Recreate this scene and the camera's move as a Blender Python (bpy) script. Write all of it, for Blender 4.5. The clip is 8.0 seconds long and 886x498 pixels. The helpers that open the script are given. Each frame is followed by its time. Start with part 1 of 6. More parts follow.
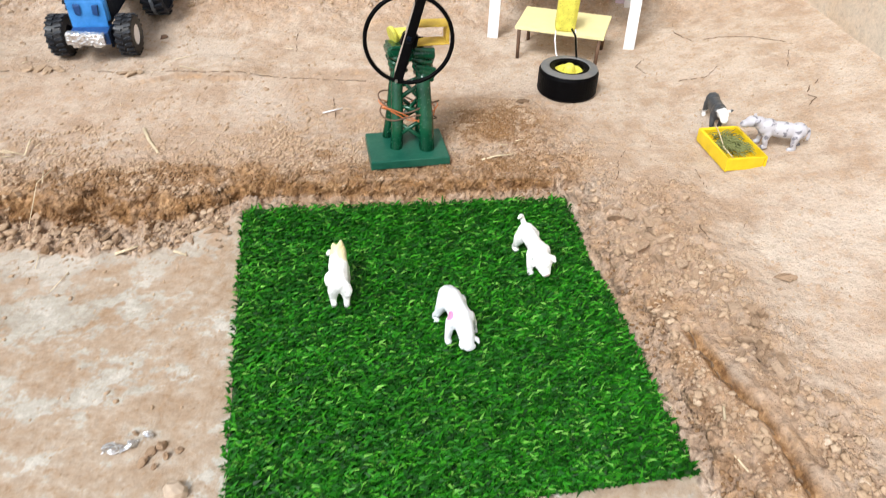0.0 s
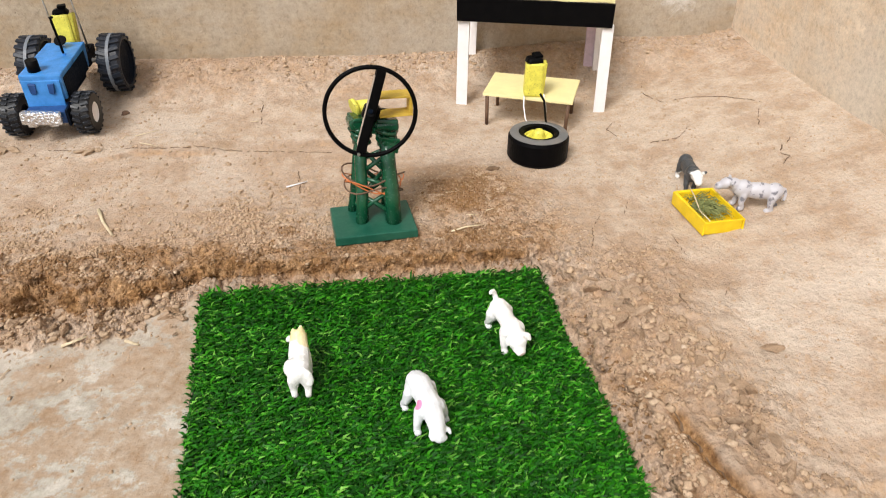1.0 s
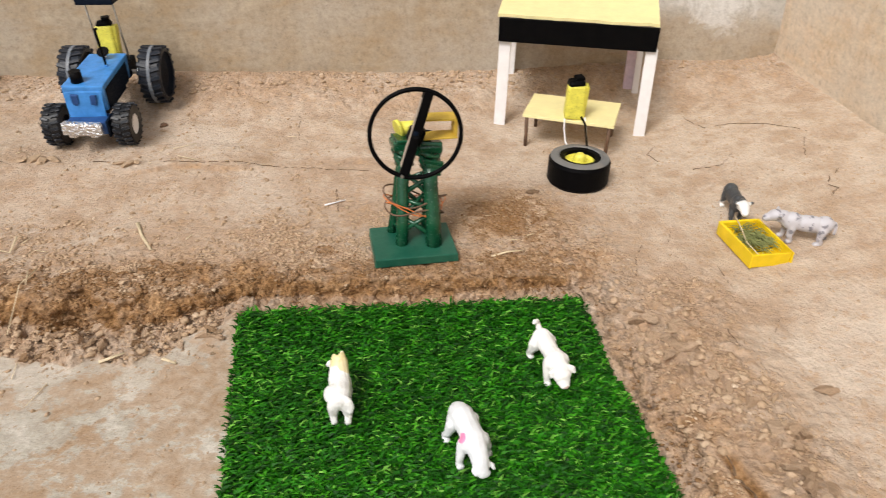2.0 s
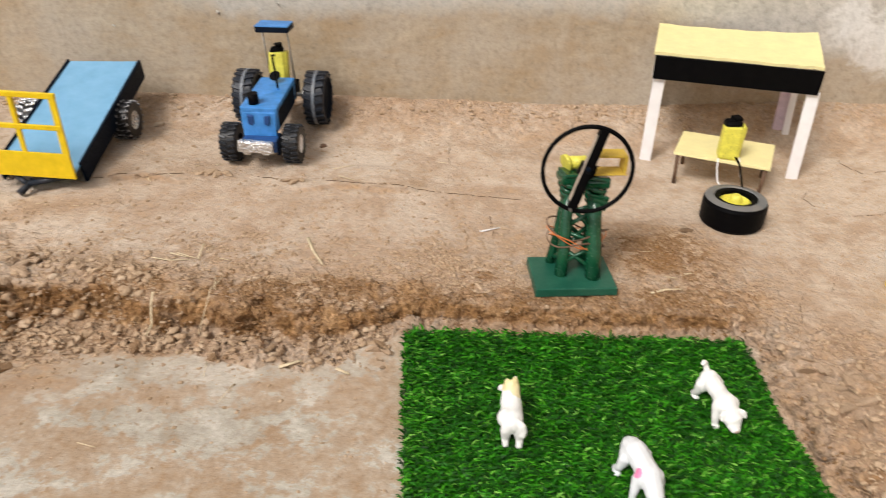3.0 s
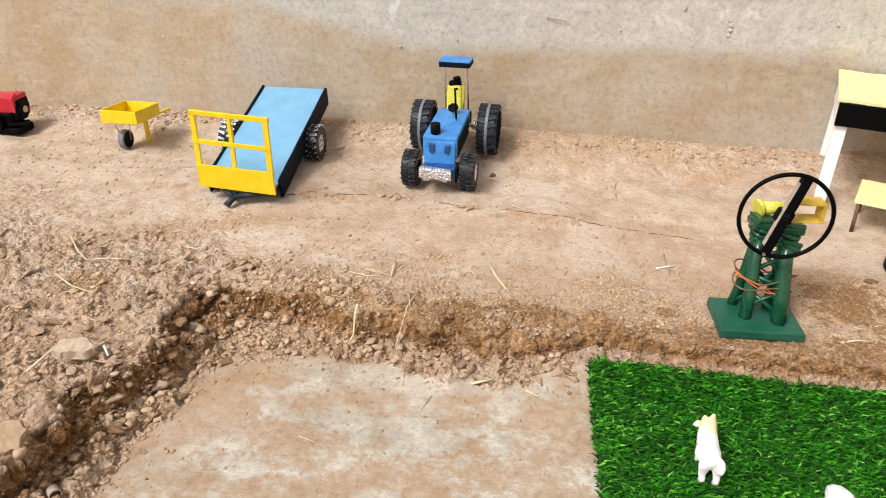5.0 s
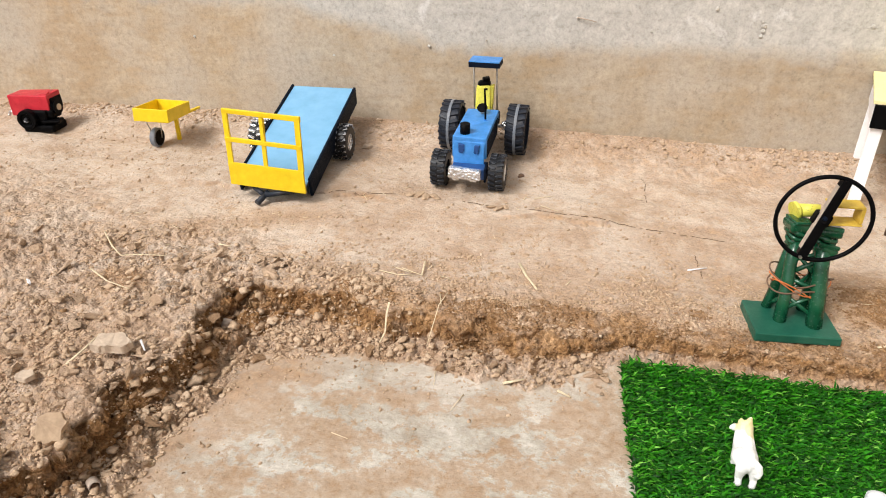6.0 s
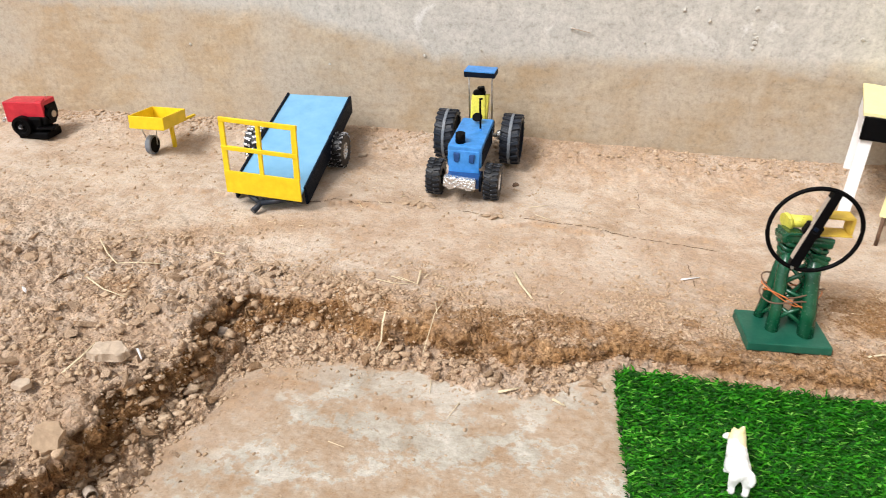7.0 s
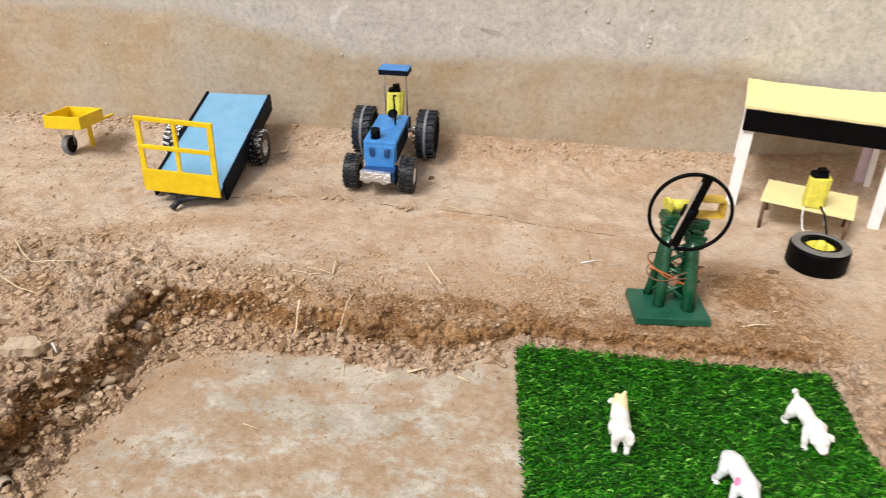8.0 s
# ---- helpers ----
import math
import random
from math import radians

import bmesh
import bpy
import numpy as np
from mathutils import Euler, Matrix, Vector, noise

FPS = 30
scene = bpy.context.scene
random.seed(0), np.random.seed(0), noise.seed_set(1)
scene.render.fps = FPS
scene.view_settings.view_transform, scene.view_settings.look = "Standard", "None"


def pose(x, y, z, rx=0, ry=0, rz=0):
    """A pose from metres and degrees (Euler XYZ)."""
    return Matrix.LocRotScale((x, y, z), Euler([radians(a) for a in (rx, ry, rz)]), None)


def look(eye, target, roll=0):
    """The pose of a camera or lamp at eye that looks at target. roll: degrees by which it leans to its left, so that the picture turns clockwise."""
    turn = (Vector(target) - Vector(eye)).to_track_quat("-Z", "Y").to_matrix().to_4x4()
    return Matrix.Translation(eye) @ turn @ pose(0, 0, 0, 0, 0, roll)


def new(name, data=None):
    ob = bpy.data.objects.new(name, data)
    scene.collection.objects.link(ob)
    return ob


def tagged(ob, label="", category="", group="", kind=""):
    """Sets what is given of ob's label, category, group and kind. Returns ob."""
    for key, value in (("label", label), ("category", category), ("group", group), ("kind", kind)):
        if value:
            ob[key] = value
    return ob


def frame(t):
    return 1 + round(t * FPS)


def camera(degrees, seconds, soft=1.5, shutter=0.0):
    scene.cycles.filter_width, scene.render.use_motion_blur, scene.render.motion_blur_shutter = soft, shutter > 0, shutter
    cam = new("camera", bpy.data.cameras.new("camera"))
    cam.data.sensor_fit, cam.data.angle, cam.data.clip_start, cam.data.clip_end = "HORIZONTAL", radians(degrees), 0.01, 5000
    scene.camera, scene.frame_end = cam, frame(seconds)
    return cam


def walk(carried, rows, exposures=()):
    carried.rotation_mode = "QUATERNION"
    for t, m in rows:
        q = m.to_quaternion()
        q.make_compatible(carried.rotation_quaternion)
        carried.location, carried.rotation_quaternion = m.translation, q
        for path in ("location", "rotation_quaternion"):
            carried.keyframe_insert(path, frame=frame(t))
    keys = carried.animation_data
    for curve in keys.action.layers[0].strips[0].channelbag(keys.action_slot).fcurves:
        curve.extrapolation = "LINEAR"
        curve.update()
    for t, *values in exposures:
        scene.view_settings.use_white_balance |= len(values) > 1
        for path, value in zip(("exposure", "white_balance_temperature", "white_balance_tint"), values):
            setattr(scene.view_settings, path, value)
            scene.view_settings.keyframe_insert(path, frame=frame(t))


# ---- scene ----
cam = camera(63.9, 8.0, soft=0.95, shutter=0.5)
PATH = [
    (0, (0.15423, -0.5589, 0.38211), (0.2417, 1.00238, -0.86478), -2.248),
    (0.5, (0.16333, -0.54022, 0.37937), (0.28127, 1.07099, -0.79965), -2.893),
    (1, (0.17154, -0.52536, 0.37679), (0.31536, 1.12586, -0.74249), -3.125),
    (1.2, (0.17224, -0.52061, 0.37868), (0.31477, 1.13945, -0.72762), -3.091),
    (2.3, (0.13097, -0.5068, 0.38639), (0.18769, 1.17523, -0.69415), -1.967),
    (2.5, (0.11355, -0.51179, 0.39147), (0.1164, 1.18032, -0.67472), -2.320),
    (3, (0.08044, -0.52104, 0.40109), (-0.05726, 1.18772, -0.62906), -2.793),
    (3.5, (0.05265, -0.53924, 0.41614), (-0.18901, 1.18286, -0.57177), -3.266),
    (4, (0.02631, -0.55297, 0.42427), (-0.30308, 1.16798, -0.54001), -3.386),
    (4.5, (0.00736, -0.55843, 0.42693), (-0.36554, 1.15595, -0.5332), -3.240),
    (6, (-0.01892, -0.56745, 0.42775), (-0.47161, 1.13096, -0.52644), -3.434),
    (6.5, (-0.02527, -0.56803, 0.43016), (-0.48054, 1.13372, -0.51682), -3.260),
    (7, (-0.02166, -0.57117, 0.43326), (-0.45412, 1.14013, -0.50717), -2.913),
    (7.5, (0.00119, -0.58209, 0.4327), (-0.36654, 1.13489, -0.52477), -2.669),
    (8, (0.02079, -0.60363, 0.44267), (-0.25392, 1.13337, -0.50988), -1.920),
]
EXPOSURES = [(0.0, 0.40, 6050, 8), (0.5, 0.28, 6200, 8.5), (1.0, 0.19, 6450, 9.5), (2.5, 0.02, 6600, 10), (3.5, 0.04, 6700, 10), (4.5, 0.30, 6550, 10), (6.0, 0.34, 6500, 10), (6.5, 0.44, 6350, 9.5), (7.0, 0.40, 6300, 9), (7.5, 0.40, 6350, 9), (8.0, 0.16, 6620, 10)]
walk(cam, [(t, look(eye, target, roll)) for t, eye, target, roll in PATH], EXPOSURES)


# ---- world, sun, exposure ----
world = bpy.data.worlds.new("sky")
scene.world = world
world.use_nodes = True
wn = world.node_tree
sky = wn.nodes.new("ShaderNodeTexSky")
sky.sky_type, sky.sun_disc = "NISHITA", False
SUN_EL, SUN_AZ = 52.0, 215.0          # degrees; azimuth clockwise from +y
sky.sun_elevation, sky.sun_rotation = radians(SUN_EL), radians(SUN_AZ)
sky.air_density, sky.dust_density, sky.ozone_density = 1.0, 4.0, 1.0
hazy = wn.nodes.new("ShaderNodeHueSaturation")   # thin cloud takes most of the blue
hazy.inputs["Saturation"].default_value = 0.35
wn.links.new(sky.outputs[0], hazy.inputs["Color"])
wn.links.new(hazy.outputs[0], wn.nodes["Background"].inputs["Color"])
wn.nodes["Background"].inputs["Strength"].default_value = 0.115

sun = new("sun", bpy.data.lights.new("sun", "SUN"))
sun.data.energy, sun.data.angle, sun.data.color = 2.5, radians(20), (1.0, 0.97, 0.93)
_e, _a = radians(SUN_EL), radians(SUN_AZ)
sun.matrix_world = look((0, 0, 3), Vector((0, 0, 3)) - Vector((math.sin(_a) * math.cos(_e), math.cos(_a) * math.cos(_e), math.sin(_e))))


# ---- materials ----
def shader(name, rough=0.6, metal=0.0, spec=0.4):
    m = bpy.data.materials.new(name)
    m.use_nodes = True
    b = m.node_tree.nodes["Principled BSDF"]
    b.inputs["Roughness"].default_value, b.inputs["Metallic"].default_value = rough, metal
    b.inputs["Specular IOR Level"].default_value = spec
    return m, m.node_tree, b


def node(nt, kind, **sockets):
    n = nt.nodes.new(kind)
    for k, v in sockets.items():
        n.inputs[k].default_value = v
    return n


def noise_node(nt, scale, detail=6.0, rough=0.6, coord="Object", distort=0.0):
    tc = nt.nodes.new("ShaderNodeTexCoord")
    n = node(nt, "ShaderNodeTexNoise", Scale=scale, Detail=detail, Roughness=rough, Distortion=distort)
    nt.links.new(tc.outputs[coord], n.inputs["Vector"])
    return n.outputs["Fac"]


def ramp(nt, fac, stops):
    r = nt.nodes.new("ShaderNodeValToRGB")
    while len(r.color_ramp.elements) < len(stops):
        r.color_ramp.elements.new(0.5)
    for e, (p, c) in zip(r.color_ramp.elements, stops):
        e.position, e.color = p, (*c, 1) if len(c) == 3 else c
    nt.links.new(fac, r.inputs["Fac"])
    return r.outputs["Color"]


def mixed(nt, fac, a, b, mode="MIX"):
    m = nt.nodes.new("ShaderNodeMix")
    m.data_type, m.blend_type = "RGBA", mode
    for sock, v in ((m.inputs["Factor"], fac), (m.inputs["A"], a), (m.inputs["B"], b)):
        if isinstance(v, (int, float)):
            sock.default_value = v
        elif isinstance(v, tuple):
            sock.default_value = (*v, 1)
        else:
            nt.links.new(v, sock)
    return m.outputs["Result"]


def math_node(nt, op, a, b=0.0):
    m = nt.nodes.new("ShaderNodeMath")
    m.operation = op
    for sock, v in zip(m.inputs, (a, b)):
        if isinstance(v, (int, float)):
            sock.default_value = v
        else:
            nt.links.new(v, sock)
    return m.outputs[0]


def bumped(nt, bsdf, height, strength=0.3, dist=0.001):
    b = node(nt, "ShaderNodeBump", Strength=strength, Distance=dist)
    nt.links.new(height, b.inputs["Height"])
    nt.links.new(b.outputs[0], bsdf.inputs["Normal"])


BLACK, WHITE = (0, 0, 0), (1, 1, 1)


def stretched_noise(nt, scale, along, detail=7.0, rough=0.62, distort=0.4, turn=0.0):
    """Noise drawn out along one direction of the ground, as sweeping and trampling leave it."""
    tc = nt.nodes.new("ShaderNodeTexCoord")
    mp = nt.nodes.new("ShaderNodeMapping")
    mp.inputs["Scale"].default_value = (1.0 / along, 1.0, 1.0)
    mp.inputs["Rotation"].default_value = (0, 0, radians(turn))
    n = node(nt, "ShaderNodeTexNoise", Scale=scale, Detail=detail, Roughness=rough, Distortion=distort)
    nt.links.new(tc.outputs["Object"], mp.inputs["Vector"])
    nt.links.new(mp.outputs[0], n.inputs["Vector"])
    return n.outputs["Fac"]


def crumb_cells(nt, scale):
    """Uneven rounded cells: their height and a number of its own for each."""
    tc = nt.nodes.new("ShaderNodeTexCoord")
    bend = node(nt, "ShaderNodeTexNoise", Scale=scale * 0.5, Detail=3.0, Roughness=0.6)
    nt.links.new(tc.outputs["Object"], bend.inputs["Vector"])
    add = nt.nodes.new("ShaderNodeVectorMath")
    add.operation = "MULTIPLY_ADD"
    add.inputs[1].default_value = (1.1 / scale,) * 3
    nt.links.new(bend.outputs["Color"], add.inputs[0])
    nt.links.new(tc.outputs["Object"], add.inputs[2])
    cell = node(nt, "ShaderNodeTexVoronoi", Scale=scale, Randomness=1.0)
    nt.links.new(add.outputs[0], cell.inputs["Vector"])
    sep = nt.nodes.new("ShaderNodeSeparateColor")
    nt.links.new(cell.outputs["Color"], sep.inputs[0])
    return math_node(nt, "SUBTRACT", 1.0, cell.outputs["Distance"]), sep.outputs[0]


def soil_material():
    m, nt, b = shader("dry_soil", 0.95, 0, 0.15)
    at = nt.nodes.new("ShaderNodeAttribute")
    at.attribute_name = "soil"
    sep = nt.nodes.new("ShaderNodeSeparateColor")
    nt.links.new(at.outputs["Color"], sep.inputs[0])
    loose, cement, pale, bare_screed = sep.outputs[0], sep.outputs[1], sep.outputs[2], at.outputs["Alpha"]
    big = stretched_noise(nt, 9, 1.7, 6, 0.62, 0.5, 8)
    mid = noise_node(nt, 38, 6, 0.65)
    fine = noise_node(nt, 420, 4, 0.75)
    grit = noise_node(nt, 170, 6, 0.75)
    flecks = math_node(nt, "ADD", math_node(nt, "MULTIPLY", mid, 0.5), math_node(nt, "MULTIPLY", grit, 0.5))
    # trodden earth: pale dust over warm brown
    packed = ramp(nt, big, [(0.36, (0.405, 0.287, 0.200)), (0.46, (0.480, 0.364, 0.274)), (0.54, (0.535, 0.428, 0.340)), (0.64, (0.605, 0.512, 0.425))])
    warm = stretched_noise(nt, 17, 1.5, 7, 0.65, 0.7, -10)
    packed = mixed(nt, ramp(nt, math_node(nt, "ADD", math_node(nt, "MULTIPLY", warm, 0.65), math_node(nt, "MULTIPLY", grit, 0.35)), [(0.49, BLACK), (0.62, (0.45, 0.45, 0.45))]), packed, (0.450, 0.318, 0.218))
    packed = mixed(nt, ramp(nt, flecks, [(0.52, BLACK), (0.59, (0.65, 0.65, 0.65))]), packed, (0.40, 0.265, 0.162))
    packed = mixed(nt, ramp(nt, flecks, [(0.40, (0.6, 0.6, 0.6)), (0.47, BLACK)]), packed, (0.64, 0.525, 0.412))
    packed = mixed(nt, pale, packed, ramp(nt, flecks, [(0.40, (0.60, 0.502, 0.408)), (0.50, (0.525, 0.418, 0.322)), (0.59, (0.41, 0.300, 0.208))]))
    # trodden patches: damp brown, and bleached grey
    tread = math_node(nt, "ADD", math_node(nt, "MULTIPLY", noise_node(nt, 14, 5, 0.6, distort=0.6), 0.7), math_node(nt, "MULTIPLY", noise_node(nt, 75, 5, 0.65), 0.3))
    packed = mixed(nt, ramp(nt, tread, [(0.52, BLACK), (0.62, (0.55, 0.55, 0.55))]), packed, (0.392, 0.272, 0.185))
    packed = mixed(nt, ramp(nt, tread, [(0.38, (0.55, 0.55, 0.55)), (0.47, BLACK)]), packed, (0.565, 0.478, 0.395))
    # freshly cut earth
    dug = ramp(nt, flecks, [(0.38, (0.165, 0.082, 0.033)), (0.50, (0.285, 0.154, 0.066)), (0.62, (0.42, 0.262, 0.138))])
    col = mixed(nt, loose, packed, dug)
    # screed: grey where it is swept bare, tan where dust lies on it
    dust = stretched_noise(nt, 30, 1.35, 9, 0.68, 0.35, 12)
    veil = math_node(nt, "ADD", math_node(nt, "MULTIPLY", dust, 0.6), math_node(nt, "MULTIPLY", noise_node(nt, 95, 5, 0.62, distort=0.3), 0.4))
    tan = ramp(nt, veil, [(0.38, (0.325, 0.222, 0.140)), (0.46, (0.375, 0.280, 0.198)), (0.53, (0.42, 0.335, 0.254)), (0.61, (0.485, 0.405, 0.325))])
    grey = ramp(nt, dust, [(0.34, (0.295, 0.248, 0.188)), (0.46, (0.370, 0.333, 0.275)), (0.56, (0.435, 0.402, 0.345)), (0.66, (0.54, 0.505, 0.445))])
    clear = math_node(nt, "ADD", bare_screed, math_node(nt, "MULTIPLY", math_node(nt, "SUBTRACT", veil, 0.5), 4.4))
    screed = mixed(nt, ramp(nt, clear, [(0.43, BLACK), (0.58, (0.92, 0.92, 0.92))]), tan, grey)
    screed = mixed(nt, ramp(nt, noise_node(nt, 130, 6, 0.72, distort=0.3), [(0.56, BLACK), (0.63, (0.65, 0.65, 0.65))]), screed, (0.33, 0.215, 0.125))
    col = mixed(nt, math_node(nt, "MULTIPLY", cement, math_node(nt, "SUBTRACT", 1.0, math_node(nt, "MULTIPLY", loose, 1.3))), col, screed)
    smooth = math_node(nt, "SUBTRACT", 1.0, math_node(nt, "MULTIPLY", cement, 0.45))
    col = mixed(nt, math_node(nt, "MULTIPLY", smooth, 0.46), col, ramp(nt, grit, [(0.34, (0.5, 0.47, 0.44)), (0.48, (0.98, 0.98, 0.98)), (0.66, (1.32, 1.32, 1.32))]), "MULTIPLY")
    col = mixed(nt, math_node(nt, "MULTIPLY", smooth, 0.26), col, ramp(nt, fine, [(0.3, (0.45, 0.45, 0.45)), (0.5, (0.98, 0.98, 0.98)), (0.7, (1.4, 1.4, 1.4))]), "MULTIPLY")
    # crumbs: cells of earth, each with its own tone and its own rounded top
    crumbly = nt.nodes.new("ShaderNodeAttribute")
    crumbly.attribute_name = "crumbly"
    much = crumbly.outputs["Fac"]
    tops = []
    for scale, tone, tall in ((150.0, 0.55, 0.9), (330.0, 0.45, 0.45)):
        cell, chance = crumb_cells(nt, scale)
        col = mixed(nt, math_node(nt, "MULTIPLY", much, tone), col, ramp(nt, chance, [(0.1, (0.70, 0.67, 0.64)), (0.5, (1, 1, 1)), (0.9, (1.22, 1.22, 1.22))]), "MULTIPLY")
        tops.append(math_node(nt, "MULTIPLY", cell, tall))
    nt.links.new(col, b.inputs["Base Color"])
    h = math_node(nt, "ADD", math_node(nt, "MULTIPLY", noise_node(nt, 170, 5, 0.68), 0.70), math_node(nt, "MULTIPLY", fine, 0.16))
    h = math_node(nt, "ADD", math_node(nt, "MULTIPLY", h, smooth), math_node(nt, "MULTIPLY", math_node(nt, "ADD", tops[0], tops[1]), math_node(nt, "MULTIPLY", much, 1.1)))
    bumped(nt, b, h, 0.9, 0.0042)
    return m


def clod_material(name, tones, single=False):
    m, nt, b = shader(name, 0.95, 0, 0.15)
    chance = nt.nodes.new("ShaderNodeObjectInfo").outputs["Random"] if single else nt.nodes.new("ShaderNodeNewGeometry").outputs["Random Per Island"]
    tone = ramp(nt, chance, tones)
    fine = noise_node(nt, 4.5 if single else 600, 6, 0.75)
    nt.links.new(mixed(nt, 0.6, tone, ramp(nt, fine, [(0.3, (0.6, 0.6, 0.6)), (0.7, (1.25, 1.25, 1.25))]), "MULTIPLY"), b.inputs["Base Color"])
    bumped(nt, b, fine, 1.0 if single else 0.6, 0.0018 if single else 0.0010)
    return m


def wall_material(name, tops, grey, tan, stains=()):
    """Rough cement plaster; soil splashed up from the foot with a ragged upper edge. tops: (x, height of the splash)."""
    m, nt, b = shader(name, 0.92, 0, 0.2)
    tc = nt.nodes.new("ShaderNodeTexCoord")
    xyz = nt.nodes.new("ShaderNodeSeparateXYZ")
    nt.links.new(tc.outputs["Object"], xyz.inputs[0])
    big, mid, fine = noise_node(nt, 5, 5, 0.6), noise_node(nt, 30, 6, 0.65), noise_node(nt, 330, 5, 0.7)
    lo, hi = tops[0][0], tops[-1][0]
    along = math_node(nt, "DIVIDE", math_node(nt, "SUBTRACT", xyz.outputs[0], lo), hi - lo)
    edge = ramp(nt, along, [((x - lo) / (hi - lo), (h, h, h)) for x, h in tops])
    edge = math_node(nt, "ADD", edge, math_node(nt, "MULTIPLY", math_node(nt, "SUBTRACT", big, 0.5), 0.07))
    edge = math_node(nt, "ADD", edge, math_node(nt, "MULTIPLY", math_node(nt, "SUBTRACT", mid, 0.5), 0.035))
    above = math_node(nt, "MULTIPLY", math_node(nt, "SUBTRACT", xyz.outputs[2], edge), 45)
    above = ramp(nt, math_node(nt, "ADD", above, 0.5), [(0, BLACK), (1, WHITE)])
    g = ramp(nt, mid, [(0.3, tuple(c * 0.84 for c in grey)), (0.55, grey), (0.75, tuple(min(c * 1.2, 0.85) for c in grey))])
    t = ramp(nt, mid, [(0.3, tuple(c * 0.86 for c in tan)), (0.55, tan), (0.75, tuple(c * 1.12 for c in tan))])
    splash = ramp(nt, math_node(nt, "ADD", math_node(nt, "MULTIPLY", noise_node(nt, 8, 6, 0.65, distort=0.9), 0.75), math_node(nt, "MULTIPLY", mid, 0.25)), [(0.47, BLACK), (0.60, (0.6, 0.6, 0.6))])
    t = mixed(nt, splash, t, tuple(c * f for c, f in zip(tan, (0.84, 0.74, 0.60))))
    stroke = stretched_noise(nt, 60, 3.2, 6, 0.65, 0.4)
    t = mixed(nt, ramp(nt, stroke, [(0.50, BLACK), (0.64, (0.5, 0.5, 0.5))]), t, tuple(c * f for c, f in zip(tan, (0.92, 0.80, 0.64))))
    t = mixed(nt, ramp(nt, stroke, [(0.36, (0.45, 0.45, 0.45)), (0.47, BLACK)]), t, tuple(c * f for c, f in zip(tan, (1.18, 1.20, 1.20))))
    t = mixed(nt, 1.0, t, ramp(nt, along, [(0.40, (1.16, 1.16, 1.16)), (0.62, (1, 1, 1))]), "MULTIPLY")
    t = mixed(nt, ramp(nt, big, [(0.44, BLACK), (0.64, (0.8, 0.8, 0.8))]), t, mixed(nt, 0.5, tan, grey))
    col = mixed(nt, above, t, g)
    chalk = ramp(nt, noise_node(nt, 13, 7, 0.7, distort=0.8), [(0.60, BLACK), (0.70, WHITE)])
    col = mixed(nt, math_node(nt, "MULTIPLY", chalk, math_node(nt, "MULTIPLY", above, 0.6)), col, (0.72, 0.71, 0.69))
    for (sx, sz), size in stains:         # old limewash stains
        d = nt.nodes.new("ShaderNodeVectorMath")
        d.operation = "DISTANCE"
        d.inputs[1].default_value = (sx, 0, sz)
        nt.links.new(tc.outputs["Object"], d.inputs[0])
        near = math_node(nt, "SUBTRACT", math_node(nt, "MULTIPLY", noise_node(nt, 24, 7, 0.72, distort=0.8), 2.2), math_node(nt, "DIVIDE", d.outputs["Value"], size))
        col = mixed(nt, ramp(nt, near, [(0.42, BLACK), (0.75, (0.75, 0.75, 0.75))]), col, (0.66, 0.65, 0.63))
    grit = noise_node(nt, 120, 5, 0.7)
    col = mixed(nt, 0.45, col, ramp(nt, grit, [(0.32, (0.6, 0.57, 0.54)), (0.48, (1, 1, 1)), (0.7, (1.2, 1.2, 1.2))]), "MULTIPLY")
    col = mixed(nt, 0.32, col, ramp(nt, fine, [(0.3, (0.55, 0.55, 0.55)), (0.5, (1, 1, 1)), (0.7, (1.3, 1.3, 1.3))]), "MULTIPLY")
    pits = ramp(nt, noise_node(nt, 85, 3, 0.5), [(0.27, WHITE), (0.34, BLACK)])
    col = mixed(nt, math_node(nt, "MULTIPLY", pits, 0.2), col, tuple(c * 0.5 for c in tan))
    nt.links.new(col, b.inputs["Base Color"])
    cell = node(nt, "ShaderNodeTexVoronoi", Scale=240.0, Randomness=1.0)
    nt.links.new(tc.outputs["Object"], cell.inputs["Vector"])
    grains = ramp(nt, cell.outputs["Distance"], [(0.0, WHITE), (0.42, BLACK)])
    grains = math_node(nt, "MULTIPLY", grains, ramp(nt, noise_node(nt, 110, 4, 0.7), [(0.42, BLACK), (0.66, WHITE)]))
    col_h = math_node(nt, "ADD", math_node(nt, "MULTIPLY", noise_node(nt, 28, 6, 0.6), 0.5), math_node(nt, "MULTIPLY", fine, 0.13))
    bumped(nt, b, math_node(nt, "ADD", col_h, math_node(nt, "MULTIPLY", grains, 0.32)), 0.75, 0.004)
    return m


